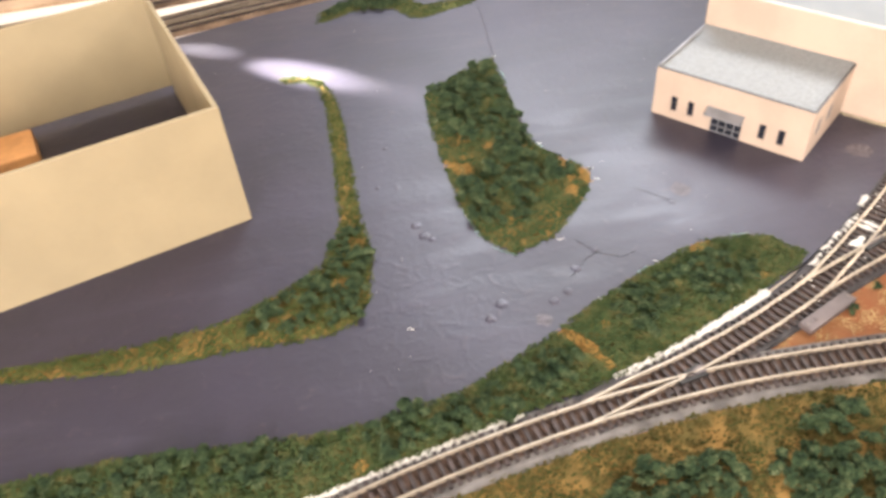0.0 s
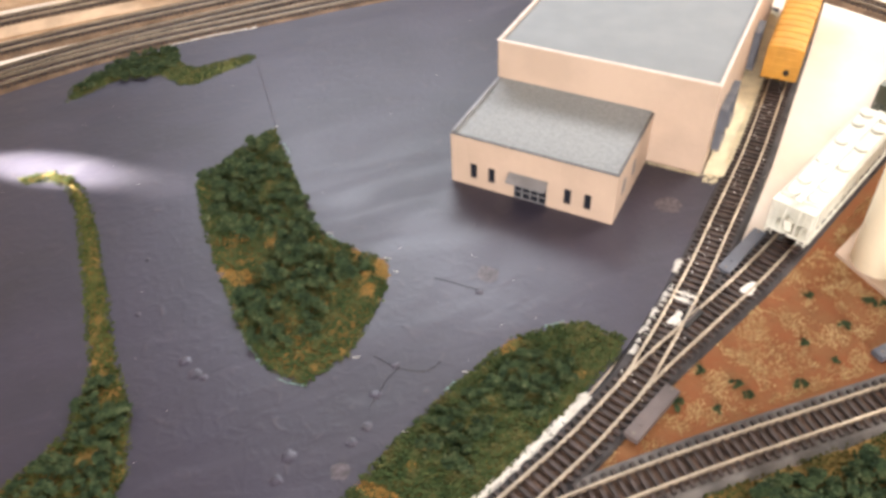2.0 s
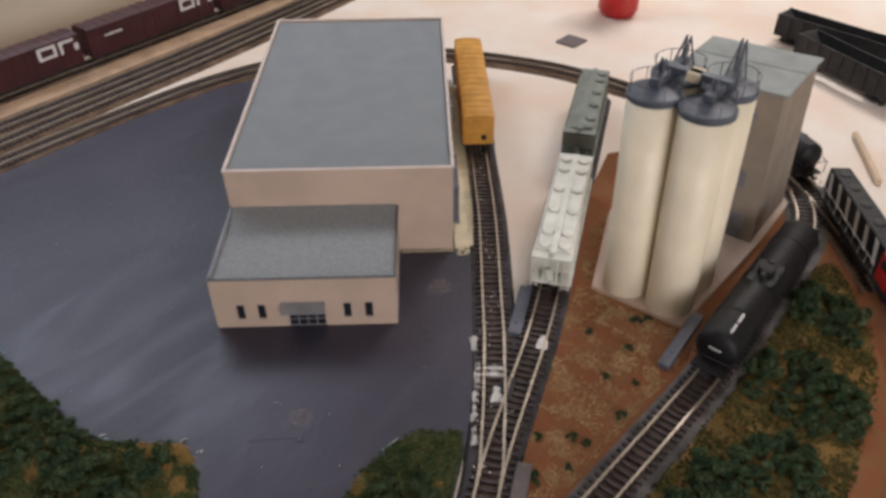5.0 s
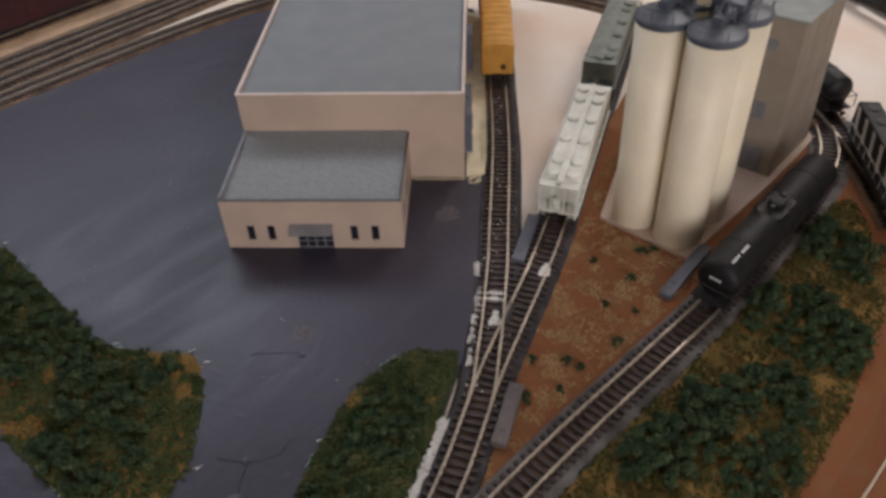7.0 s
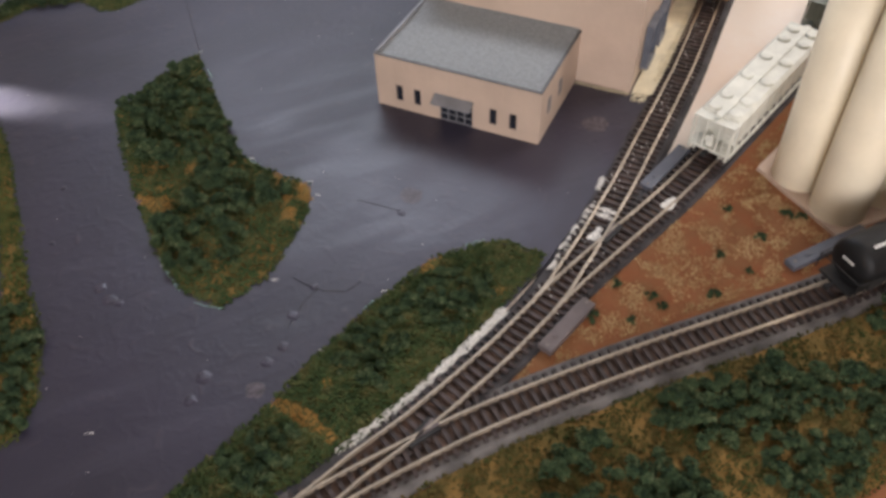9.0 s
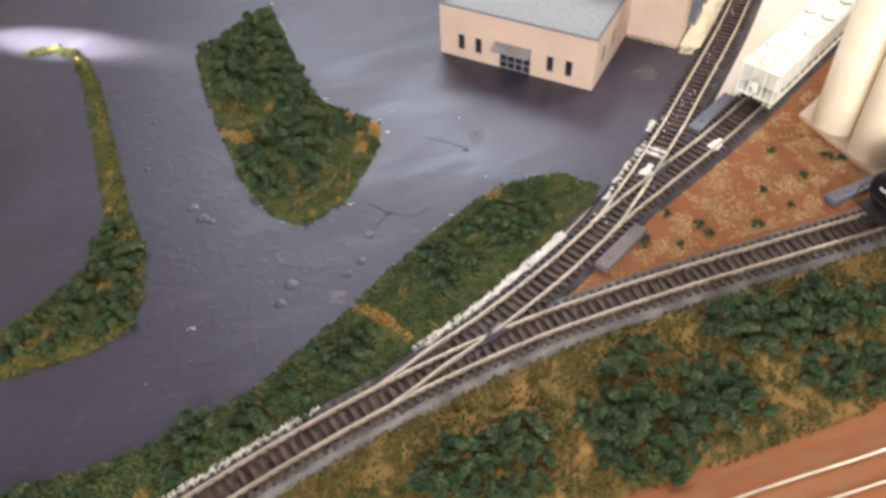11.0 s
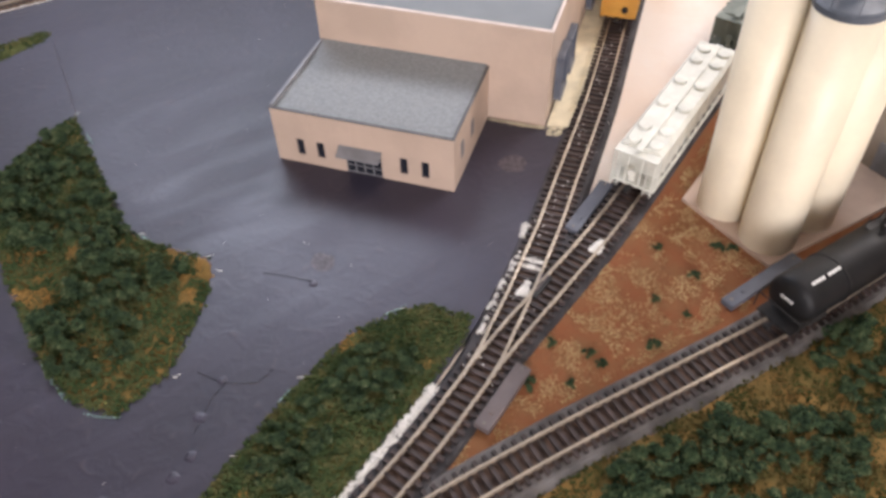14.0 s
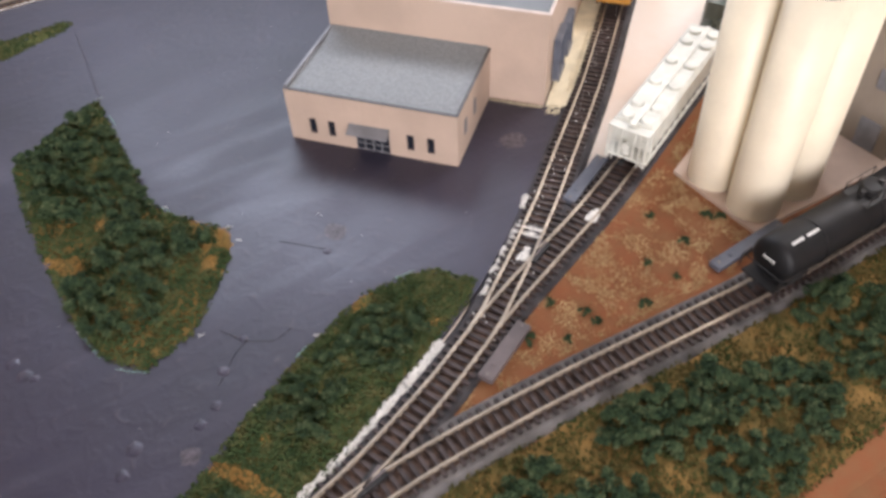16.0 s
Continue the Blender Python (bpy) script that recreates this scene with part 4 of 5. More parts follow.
def tank_car(m, L, R, label, marked=True):
    root = thing("tank_car", m, label, "rail car", "freight cars")
    h, zc = L / 2, 0.0265
    bm = bmesh.new()
    lay = Matrix.Translation((0, 0, zc)) @ Matrix.Rotation(math.pi / 2, 4, "Y")
    prof = [(0.003, -h)] + [(R * math.sin(a), -h + 0.008 * (1 - math.cos(a))) for a in (0.3, 0.6, 0.9, 1.2, 1.57)]
    prof += [(r, -z) for r, z in reversed(prof)]
    lathe(bm, prof, 44, lay)
    part("tank", bm, BLACK, root, smooth=True)
    for f in (-0.3, 0.0, 0.3):
        bm = bmesh.new()
        lathe(bm, [(R + 0.0003, f * L - 0.0009), (R + 0.0007, f * L), (R + 0.0003, f * L + 0.0009)], 44, lay)
        part("tank_band", bm, BLACK, root)
    bm = bmesh.new()
    box(bm, -h - 0.003, h + 0.003, -0.005, 0.005, 0.0065, 0.0095, bevel=0.0005)
    part("centre_sill", bm, BLACKMATT, root)
    for s in (-1, 1):
        bm = bmesh.new()
        box(bm, s * h * 0.80 - 0.008, s * h * 0.80 + 0.008, -R * 0.86, R * 0.86, 0.008, 0.016, bevel=0.001)
        part("saddle", bm, BLACKMATT, root)
        bm = bmesh.new()
        box(bm, min(s * (h - 0.012), s * (h + 0.004)), max(s * (h - 0.012), s * (h + 0.004)), -R * 0.8, R * 0.8, 0.0085, 0.0102)
        part("end_platform", bm, BLACKMATT, root)
        bm = bmesh.new()
        for y in (-R * 0.98, R * 0.98):
            rod(bm, (s * (h + 0.0035), y, 0.010), (s * (h + 0.0035), y, 0.024), 0.0005, 5)
            rod(bm, (s * (h + 0.0035), y, 0.024), (s * (h - 0.02), y * 1.04, 0.024), 0.0005, 5)
        rod(bm, (s * (h + 0.0035), -R * 0.98, 0.024), (s * (h + 0.0035), R * 0.98, 0.024), 0.0005, 5)
        part("handrail", bm, BLACKMATT, root)
        coupler(root, s * (h + 0.003), s)
        if marked and s < 0:
            for i in range(9):
                if i != 4:
                    bm = bmesh.new()
                    mm = Matrix.Translation((0, 0, zc)) @ Matrix.Rotation(s * 1.26, 4, "X")
                    box(bm, -h * 0.88 + i * 0.0031, -h * 0.88 + i * 0.0031 + 0.0023, s * (R + 0.0003) - 0.0002, s * (R + 0.0003) + 0.0002, -0.0011, 0.0011, mm)
                    part("marking_bar", bm, WHITE, root, "white marking bar")
            for i in range(4):
                bm = bmesh.new()
                box(bm, s * (h + 0.0001) - 0.0004, s * (h + 0.0001) + 0.0004, -0.0048 + i * 0.0026, -0.0032 + i * 0.0026, zc + 0.004, zc + 0.0056)
                part("marking_bar", bm, WHITE, root, "white marking bar")
        bm = bmesh.new()
        rod(bm, (-h * 0.9, s * (R + 0.0016), zc - 0.003), (h * 0.9, s * (R + 0.0016), zc - 0.003), 0.0004, 5)
        part("side_handrail", bm, BLACKMATT, root)
    bm = bmesh.new()
    lathe(bm, [(0.0075, 0), (0.0075, 0.0045), (0.006, 0.006), (0.002, 0.0065)], 24, Matrix.Translation((0, 0, zc + R - 0.0012)))
    part("dome", bm, BLACK, root)
    bm = bmesh.new()
    box(bm, -0.017, 0.017, -0.011, 0.011, zc + R - 0.002, zc + R - 0.001)
    for x in (-0.016, 0, 0.016):
        for y in (-0.0105, 0.0105):
            rod(bm, (x, y, zc + R - 0.0015), (x, y, zc + R + 0.0085), 0.0004, 5)
    for y in (-0.0105, 0.0105):
        rod(bm, (-0.016, y, zc + R + 0.0085), (0.016, y, zc + R + 0.0085), 0.0004, 5)
    part("walkway", bm, BLACKMATT, root)
    for x in (-0.011, 0.011):
        bm = bmesh.new()
        rod(bm, (x, 0, zc + R - 0.001), (x, 0, zc + R + 0.0055), 0.0022, 12)
        part("valve", bm, BLACKMATT, root)
    wheels(root, -h + 0.022), wheels(root, h - 0.022)
    return root


def on_track(x, y, turn):
    return pose(x, y, 0.0062, 0, 0, turn)


boxcar(on_track(0.855, 0.815, 40.2), 0.226, 0.0365, 0.0485, YELLOW, "yellow ochre boxcar with a ribbed roof on the warehouse siding")
hopper(on_track(0.6885, 0.5765, 23.6), 0.186, 0.0365, 0.041, PALEGREEN, "pale grey-green covered hopper with round roof hatches", False)
hopper(on_track(0.8925, 0.668, 23.2), 0.172, 0.0365, 0.043, DARKGREEN, "darker grey-green covered hopper with a rounded roof", True)
tank_car(on_track(0.696, 0.3790, -0.6), 0.206, 0.0182, "black tank car with white markings beside the silos")
tank_car(on_track(0.985, 0.474, 56), 0.15, 0.0165, "glossy black tank car behind the elevator", False)
for x, paint, text in ((0.275, BLUE, "blue boxcar in the yard train"), (0.50, MAROON, "maroon boxcar with white emblem bars in the yard train"), (0.735, MAROON, "maroon boxcar with white emblem bars in the yard train"), (0.97, MAROON, "maroon boxcar with white emblem bars in the yard train")):
    boxcar(on_track(x, 1.3405 + (x - 0.3) * 0.014, 1.0), 0.222, 0.0365, 0.0535, paint, text, logo=paint is MAROON)

# diesel engine on the outer loop
loco = thing("diesel_locomotive", on_track(0.838, 0.3215, 36), "black diesel locomotive with white slanted stripes and a red cab", "locomotive")
bm = bmesh.new()
box(bm, -0.105, 0.105, -0.0165, 0.0165, 0.010, 0.0135, bevel=0.0008)
part("deck", bm, BLACKMATT, loco)
bm = bmesh.new()
box(bm, -0.045, 0.100, -0.0105, 0.0105, 0.0135, 0.041, bevel=0.0018)
part("long_hood", bm, BLACK, loco)
bm = bmesh.new()
box(bm, -0.072, -0.046, -0.0155, 0.0155, 0.0135, 0.043, bevel=0.0018)
cab = part("cab", bm, RED, loco, "red cab")
for s in (-1, 1):
    bm = bmesh.new()
    box(bm, -0.068, -0.051, s * 0.0155 - 0.0004, s * 0.0155 + 0.0004, 0.030, 0.038)
    part("cab_window", bm, DARKGLASS, cab)
bm = bmesh.new()
box(bm, -0.098, -0.0725, -0.0105, 0.0105, 0.0135, 0.031, bevel=0.002)
part("nose", bm, RED, loco, "red short hood")
for s in (-1, 1):
    for i in range(6):
        bm = bmesh.new()
        x = -0.035 + i * 0.023
        q = [(x, 0.016), (x + 0.007, 0.016), (x + 0.014, 0.039), (x + 0.007, 0.039)]
        v = [bm.verts.new((a, s * (0.0106 + d), b)) for d in (0, 0.0003) for a, b in q]
        for f in ((0, 1, 2, 3), (7, 6, 5, 4), (0, 4, 5, 1), (1, 5, 6, 2), (2, 6, 7, 3), (3, 7, 4, 0)):
            bm.faces.new([v[k] for k in f])
        part("stripe", bm, WHITE, loco, "white slanted stripe")
    for i in range(10):
        bm = bmesh.new()
        x = -0.042 + i * 0.0157
        rod(bm, (x, s * 0.0162, 0.0135), (x, s * 0.0162, 0.025), 0.0004, 5)
        part("handrail_post", bm, WHITE, loco)
    bm = bmesh.new()
    rod(bm, (-0.042, s * 0.0162, 0.025), (0.1, s * 0.0162, 0.025), 0.0004, 5)
    part("handrail", bm, WHITE, loco, "pale handrail")
    bm = bmesh.new()
    box(bm, -0.03, 0.03, s * 0.012 - 0.003, s * 0.012 + 0.003, 0.0025, 0.0095, bevel=0.001)
    part("fuel_tank", bm, BLACKMATT, loco)
    coupler(loco, s * 0.105, s)
for x in (0.0, 0.03, 0.06, 0.085):
    bm = bmesh.new()
    lathe(bm, [(0.006, 0), (0.006, 0.0012), (0.004, 0.0018)], 20, Matrix.Translation((x, 0, 0.0408)))
    part("roof_fan", bm, BLACKMATT, loco)
wheels(loco, -0.066), wheels(loco, 0.066)

# loose stock and oddments on the bare plywood
for x, y, turn, text in ((1.245, 0.455, 62, "black open hopper car standing on the bare plywood"), (1.33, 0.50, 80, "black open hopper car parked on the bare plywood")):
    g = thing("open_hopper", pose(x, y, -0.004, 0, 0, turn), text, "rail car", "loose hopper cars")
    for s in (-1, 1):
        bm = bmesh.new()
        box(bm, -0.085, 0.085, s * 0.017 - 0.0008, s * 0.017 + 0.0008, 0.012, 0.045)
        part("side", bm, BLACKMATT, g)
        for i in range(9):
            bm = bmesh.new()
            xx = -0.083 + i * 0.02075
            box(bm, xx - 0.0008, xx + 0.0008, s * 0.0182 - 0.0008, s * 0.0182 + 0.0008, 0.012, 0.045)
            part("side_post", bm, BLACKMATT, g)
        bm = bmesh.new()
        q = [bm.verts.new(v) for v in ((s * 0.085, -0.016, 0.044), (s * 0.085, 0.016, 0.044), (s * 0.045, 0.016, 0.014), (s * 0.045, -0.016, 0.014), (s * 0.083, -0.016, 0.044), (s * 0.083, 0.016, 0.044), (s * 0.043, 0.016, 0.014), (s * 0.043, -0.016, 0.014))]
        for f in ((0, 1, 2, 3), (7, 6, 5, 4), (0, 4, 5, 1), (1, 5, 6, 2), (2, 6, 7, 3), (3, 7, 4, 0)):
            bm.faces.new([q[i] for i in f])
        part("slope_sheet", bm, BLACKMATT, g)
    bm = bmesh.new()
    box(bm, -0.088, 0.088, -0.006, 0.006, 0.009, 0.014)
    part("centre_sill", bm, BLACKMATT, g)
    wheels(g, -0.06), wheels(g, 0.06)

can = thing("drink_can", pose(1.286, 0.832, -0.004, 0, 0, 30), "red aluminium drink can standing on the plywood", "can")
bm = bmesh.new()
lathe(bm, [(0.024, 0), (0.027, 0.002), (0.033, 0.011), (0.033, 0.107), (0.0275, 0.119)], 48)
part("can_body", bm, RED, can, smooth=True)
bm = bmesh.new()
lathe(bm, [(0.0278, 0.1185), (0.0278, 0.1215), (0.0255, 0.1215), (0.0250, 0.1175)], 48)
part("can_lid", bm, ALU, can, "bare aluminium lid")
for i in range(7):
    a = 3.5 + i * 0.11
    bm = bmesh.new()
    box(bm, 0.0328, 0.0334, -0.0012, 0.0012, 0.035 + 0.004 * (i % 3), 0.085 - 0.005 * (i % 2), Matrix.Rotation(a, 4, "Z"))
    part("print_bar", bm, WHITE, can, "white print bar")
bm = bmesh.new()
box(bm, 0, 0.036, 0, 0.034, -0.004, -0.001, pose(1.118, 0.816, 0, 0, 0, -4), bevel=0.0006)
tagged(mesh_object("dark_tile", bm, BROWNGREY), "small dark square plastic grate on the plywood", "grate")
bm = bmesh.new()
rod(bm, (1.0, 0.348, 0.0), (1.098, 0.4, 0.0), 0.004, 10)
tagged(mesh_object("wooden_dowel", bm, mat("pale_dowel", (0.6, 0.45, 0.3), 0.6, vary=0.1, scale=40, fine=300, bump=0.1)), "short pale wooden dowel lying on the plywood", "dowel")

# ---------------------------------------------------------------- ground cover
OCTA_V = np.array([(1, 0, 0), (-1, 0, 0), (0, 1, 0), (0, -1, 0), (0, 0, 1), (0, 0, -1)], float)
OCTA_F = np.array([(0, 2, 4), (2, 1, 4), (1, 3, 4), (3, 0, 4), (2, 0, 5), (1, 2, 5), (3, 1, 5), (0, 3, 5)])
RNG = np.random.default_rng(7)


def grain_mesh(name, centres, sizes, material, flat=1.0):
    """Many small uneven crumbs in one mesh."""
    k = len(centres)
    v = OCTA_V[None] * RNG.uniform(0.55, 1.3, (k, 6, 1))
    ang = RNG.uniform(0, 2 * math.pi, (k, 2))
    ca, sa, cb, sb = np.cos(ang[:, :1]), np.sin(ang[:, :1]), np.cos(ang[:, 1:]), np.sin(ang[:, 1:])
    x, y, z = v[..., 0], v[..., 1], v[..., 2]
    x, y = x * ca - y * sa, x * sa + y * ca
    y, z = y * cb - z * sb, y * sb + z * cb
    v = np.stack((x, y, z * flat), -1) * np.asarray(sizes)[:, None, None] + np.asarray(centres)[:, None, :]
    f = (OCTA_F[None] + 6 * np.arange(k)[:, None, None]).reshape(-1, 3)
    me = bpy.data.meshes.new(name)
    me.from_pydata(v.reshape(-1, 3).tolist(), [], f.tolist())
    me.materials.append(material)
    return me


def mound(poly, x, y, high):
    d = edge_distance(poly, x, y)
    return (1 - math.exp(-d / 0.007)) * (high * (0.8 + 0.35 * noise2(x, y, 45, 3.0)) + 0.0022 * noise2(x, y, 110, 8.0))


def turf(poly, material, label, high=0.0035, spacing=0.0017, base=-0.001, bald=(), bare=-0.25, size=0.0009, path=None, ground=TURF):
    root = thing("grass_patch", IDENT, label, "grass", kind="stuff")
    xs, ys = [p[0] for p in poly], [p[1] for p in poly]
    step = 0.003
    verts, index, faces = [], {}, []
    nx, ny = int((max(xs) - min(xs)) / step) + 2, int((max(ys) - min(ys)) / step) + 2
    for i in range(nx):
        for j in range(ny):
            x, y = min(xs) + i * step, min(ys) + j * step
            if inside(poly, x, y):
                index[i, j] = len(verts)
                verts.append((x, y, base + mound(poly, x, y, high)))
    for i, j in index:
        q = [(i, j), (i + 1, j), (i + 1, j + 1), (i, j + 1)]
        if all(k in index for k in q):
            faces.append([index[k] for k in q])
    me = bpy.data.meshes.new("turf_mat")
    me.from_pydata(verts, [], faces)
    me.materials.append(ground)
    ob = new("turf_mat", me)
    ob.parent = root
    tagged(ob, "dry yellow-brown turf under the grass", kind="stuff")
    area = (max(xs) - min(xs)) * (max(ys) - min(ys))
    k = int(area / spacing ** 2)
    cs, ss, bare_cs, bare_ss = [], [], [], []
    for x, y in zip(RNG.uniform(min(xs), max(xs), k), RNG.uniform(min(ys), max(ys), k)):
        if inside(poly, x, y):
            n1 = noise2(x, y, 38, 9.0) + 0.45 * noise2(x, y, 120, 2.0)
            if path and edge_distance(path, x, y) < 0.0038 + 0.0015 * noise2(x, y, 150, 1.0):
                bare_cs.append((x, y, base + mound(poly, x, y, high) + 0.0004)), bare_ss.append(size * RNG.uniform(0.4, 0.9))
                continue
            if any(math.hypot(x - u, y - v) < r * (1 + 0.5 * noise2(x, y, 140, 7.0)) for u, v, r in bald):
                if RNG.random() < 0.55:
                    bare_cs.append((x, y, base + mound(poly, x, y, high) + 0.0004)), bare_ss.append(size * RNG.uniform(0.4, 0.9))
                continue
            if n1 > bare or RNG.random() < 0.3:
                s = size * RNG.uniform(0.6, 1.6)
                cs.append((x + RNG.normal(0, 0.0008), y + RNG.normal(0, 0.0008), base + mound(poly, x, y, high) + s * RNG.uniform(0.2, 1.3)))
                ss.append(s)
    ob = new("grass_crumbs", grain_mesh("grass_crumbs", cs, ss, material))
    ob.parent = root
    tagged(ob, kind="stuff")
    if bare_cs:
        ob = new("bare_crumbs", grain_mesh("bare_crumbs", bare_cs, bare_ss, BARE))
        ob.parent = root
        tagged(ob, "orange-tan bare earth showing through the grass", kind="stuff")
    return root


BARE = grains("orange_tan_earth", [(0.24, 0.115, 0.032), (0.33, 0.18, 0.055), (0.40, 0.25, 0.09)], patch=60)
ISLAND = [(0.248, 0.918), (0.20, 0.892), (0.152, 0.854), (0.148, 0.79), (0.148, 0.719), (0.152, 0.646), (0.163, 0.594), (0.186, 0.567), (0.226, 0.58), (0.27, 0.626), (0.286, 0.65), (0.289, 0.67), (0.255, 0.712), (0.244, 0.74), (0.246, 0.814)]
STRIP = [(-0.45, 0.43), (-0.222, 0.429), (-0.144, 0.432), (-0.064, 0.425), (0.0, 0.42), (0.059, 0.424), (0.111, 0.434), (0.15, 0.452), (0.19, 0.471), (0.232, 0.495), (0.285, 0.52), (0.345, 0.545), (0.387, 0.542), (0.409, 0.534), (0.428, 0.507), (0.412, 0.494), (0.36, 0.47), (0.26, 0.425), (0.178, 0.4065), (0.1, 0.392), (0.0, 0.369), (-0.1, 0.351), (-0.45, 0.335)]
HEDGE = [(-0.012, 0.942), (0.022, 0.942), (0.038, 0.922), (0.05, 0.89), (0.056, 0.844), (0.058, 0.733), (0.059, 0.658), (0.063, 0.6), (0.056, 0.544), (0.04, 0.520), (0.018, 0.511), (-0.012, 0.51), (-0.066, 0.512), (-0.142, 0.51), (-0.243, 0.522), (-0.45, 0.53), (-0.45, 0.548), (-0.247, 0.539), (-0.136, 0.54), (-0.067, 0.549), (-0.019, 0.574), (0.016, 0.597), (0.036, 0.647), (0.038, 0.739), (0.038, 0.861), (0.031, 0.905), (0.015, 0.924), (-0.010, 0.927)]
TOPGRASS = [(0.04, 1.074), (0.048, 1.11), (0.092, 1.132), (0.14, 1.152), (0.176, 1.146), (0.181, 1.10), (0.195, 1.088), (0.256, 1.094), (0.266, 1.083), (0.253, 1.069), (0.184, 1.047), (0.166, 1.054), (0.150, 1.086), (0.096, 1.098), (0.062, 1.08)]
FIELD = [(-0.3, 0.296), (-0.1, 0.313), (0.0, 0.331), (0.1, 0.353), (0.19, 0.369), (0.28, 0.376), (0.33, 0.377), (0.42, 0.373), (0.53, 0.364), (0.6, 0.359), (0.7, 0.357), (0.8, 0.357), (0.82, 0.345), (0.79, 0.318), (0.74, 0.288), (0.69, 0.268), (0.58, 0.256), (0.47, 0.252), (0.37, 0.26), (0.3, 0.266), (0.1, 0.27), (-0.3, 0.27)]
BALD_ISLAND = [(0.281, 0.652, 0.009), (0.283, 0.664, 0.009), (0.27, 0.680, 0.006), (0.268, 0.690, 0.006), (0.165, 0.699, 0.011), (0.155, 0.712, 0.008), (0.262, 0.640, 0.007), (0.252, 0.727, 0.004), (0.20, 0.73, 0.006), (0.18, 0.745, 0.005), (0.265, 0.655, 0.006)]
BALD_VERGE = [(0.343, 0.539, 0.010), (0.375, 0.490, 0.006), (0.235, 0.47, 0.004), (0.12, 0.41, 0.005), (0.03, 0.385, 0.005)]
BALD_HEDGE = [(0.047, 0.70, 0.005), (0.040, 0.655, 0.004), (0.050, 0.78, 0.004), (0.034, 0.61, 0.004), (-0.10, 0.53, 0.005)]
turf(ISLAND, GRASS, "green and tan foam grass island in the asphalt lot", 0.0045, spacing=0.0014, bare=-0.55, bald=BALD_ISLAND, size=0.00105)
turf(STRIP, GRASS, "green foam grass verge between road and track", 0.004, path=[(0.196, 0.474), (0.214, 0.455), (0.224, 0.428)], bald=BALD_VERGE, bare=-0.55, spacing=0.00125, ground=GREENTURF, size=0.00105)
turf(HEDGE, HEDGEGRASS, "thin yellow-green grass divider strip on the asphalt", 0.0035, bald=BALD_HEDGE, bare=-0.3, spacing=0.0014)
turf(TOPGRASS, GRASS, "small green grass patch by the yard", 0.0035, ground=GREENTURF)
turf(FIELD, DRYGRASS, "rough olive and tan grass beside the main track", 0.0025, base=-0.0013, bare=-0.2)

# dense crumb bushes
def bush_mesh(seed):
    """A low clump of separate leafy tufts, each a rough ball of crumbs."""
    r = np.random.default_rng(seed)
    tufts = []
    for _ in range(9):
        a, q = r.uniform(0, 6.283), 0.0095 * math.sqrt(r.random())
        tufts.append((q * math.cos(a), q * math.sin(a), 0.0015 + 0.011 * (1 - (q / 0.0105) ** 2) * r.uniform(0.3, 1.15), r.uniform(0.0024, 0.0040)))
    cs, ss = [], []
    for x, y, z, rad in tufts:
        for _ in range(70):
            d = r.normal(0, 1, 3)
            d /= np.linalg.norm(d)
            d[2] = abs(d[2]) * 1.1 if r.random() < 0.8 else d[2]
            q = np.array((x, y, z)) + d * rad * r.uniform(0.7, 1.15)
            if q[2] > -0.001:
                cs.append(q)
                ss.append(r.uniform(0.0005, 0.00125))
        for k in range(14):
            a = r.uniform(0, 6.283)
            cs.append(np.array((x + 0.5 * rad * math.cos(a), y + 0.5 * rad * math.sin(a), z * k / 14)))
            ss.append(0.0012)
    return grain_mesh("bush", cs, ss, FOLIAGE)


BUSHES = [bush_mesh(i) for i in range(9)]


def bush(x, y, z, size, label):
    ob = new("bush", random.choice(BUSHES))
    ob.matrix_basis = Matrix.Translation((x, y, z)) @ Matrix.Rotation(random.uniform(0, 6.28), 4, "Z") @ Matrix.Diagonal((size * random.uniform(0.85, 1.2), size, size * random.uniform(0.65, 0.95), 1))
    return tagged(ob, label, "bush", "foam bushes")


# the thickets, by their outlines on the ground
ISLAND_THICKETS = [[(0.162, 0.848), (0.237, 0.895), (0.238, 0.801), (0.241, 0.745), (0.221, 0.722), (0.19, 0.742), (0.162, 0.776)],
                   [(0.22, 0.714), (0.252, 0.694), (0.262, 0.668), (0.240, 0.645), (0.205, 0.612), (0.171, 0.612), (0.153, 0.650), (0.158, 0.682), (0.192, 0.697)]]
VERGE_THICKETS = [[(0.313, 0.522), (0.351, 0.523), (0.376, 0.495), (0.341, 0.468), (0.316, 0.476)], [(0.04, 0.415), (0.067, 0.421), (0.098, 0.414), (0.091, 0.396), (0.048, 0.394)],
                  [(-0.2, 0.42), (-0.062, 0.418), (-0.015, 0.412), (0.004, 0.402), (-0.02, 0.392), (-0.2, 0.39)], [(0.15, 0.438), (0.195, 0.458), (0.205, 0.432), (0.165, 0.415)], [(0.245, 0.488), (0.30, 0.512), (0.30, 0.482), (0.262, 0.455)], [(0.10, 0.425), (0.135, 0.43), (0.14, 0.408), (0.105, 0.402)]]
HEDGE_THICKETS = [[(0.038, 0.645), (0.054, 0.635), (0.058, 0.578), (0.043, 0.533), (-0.002, 0.521), (-0.05, 0.525), (-0.04, 0.553), (0.004, 0.575)]]
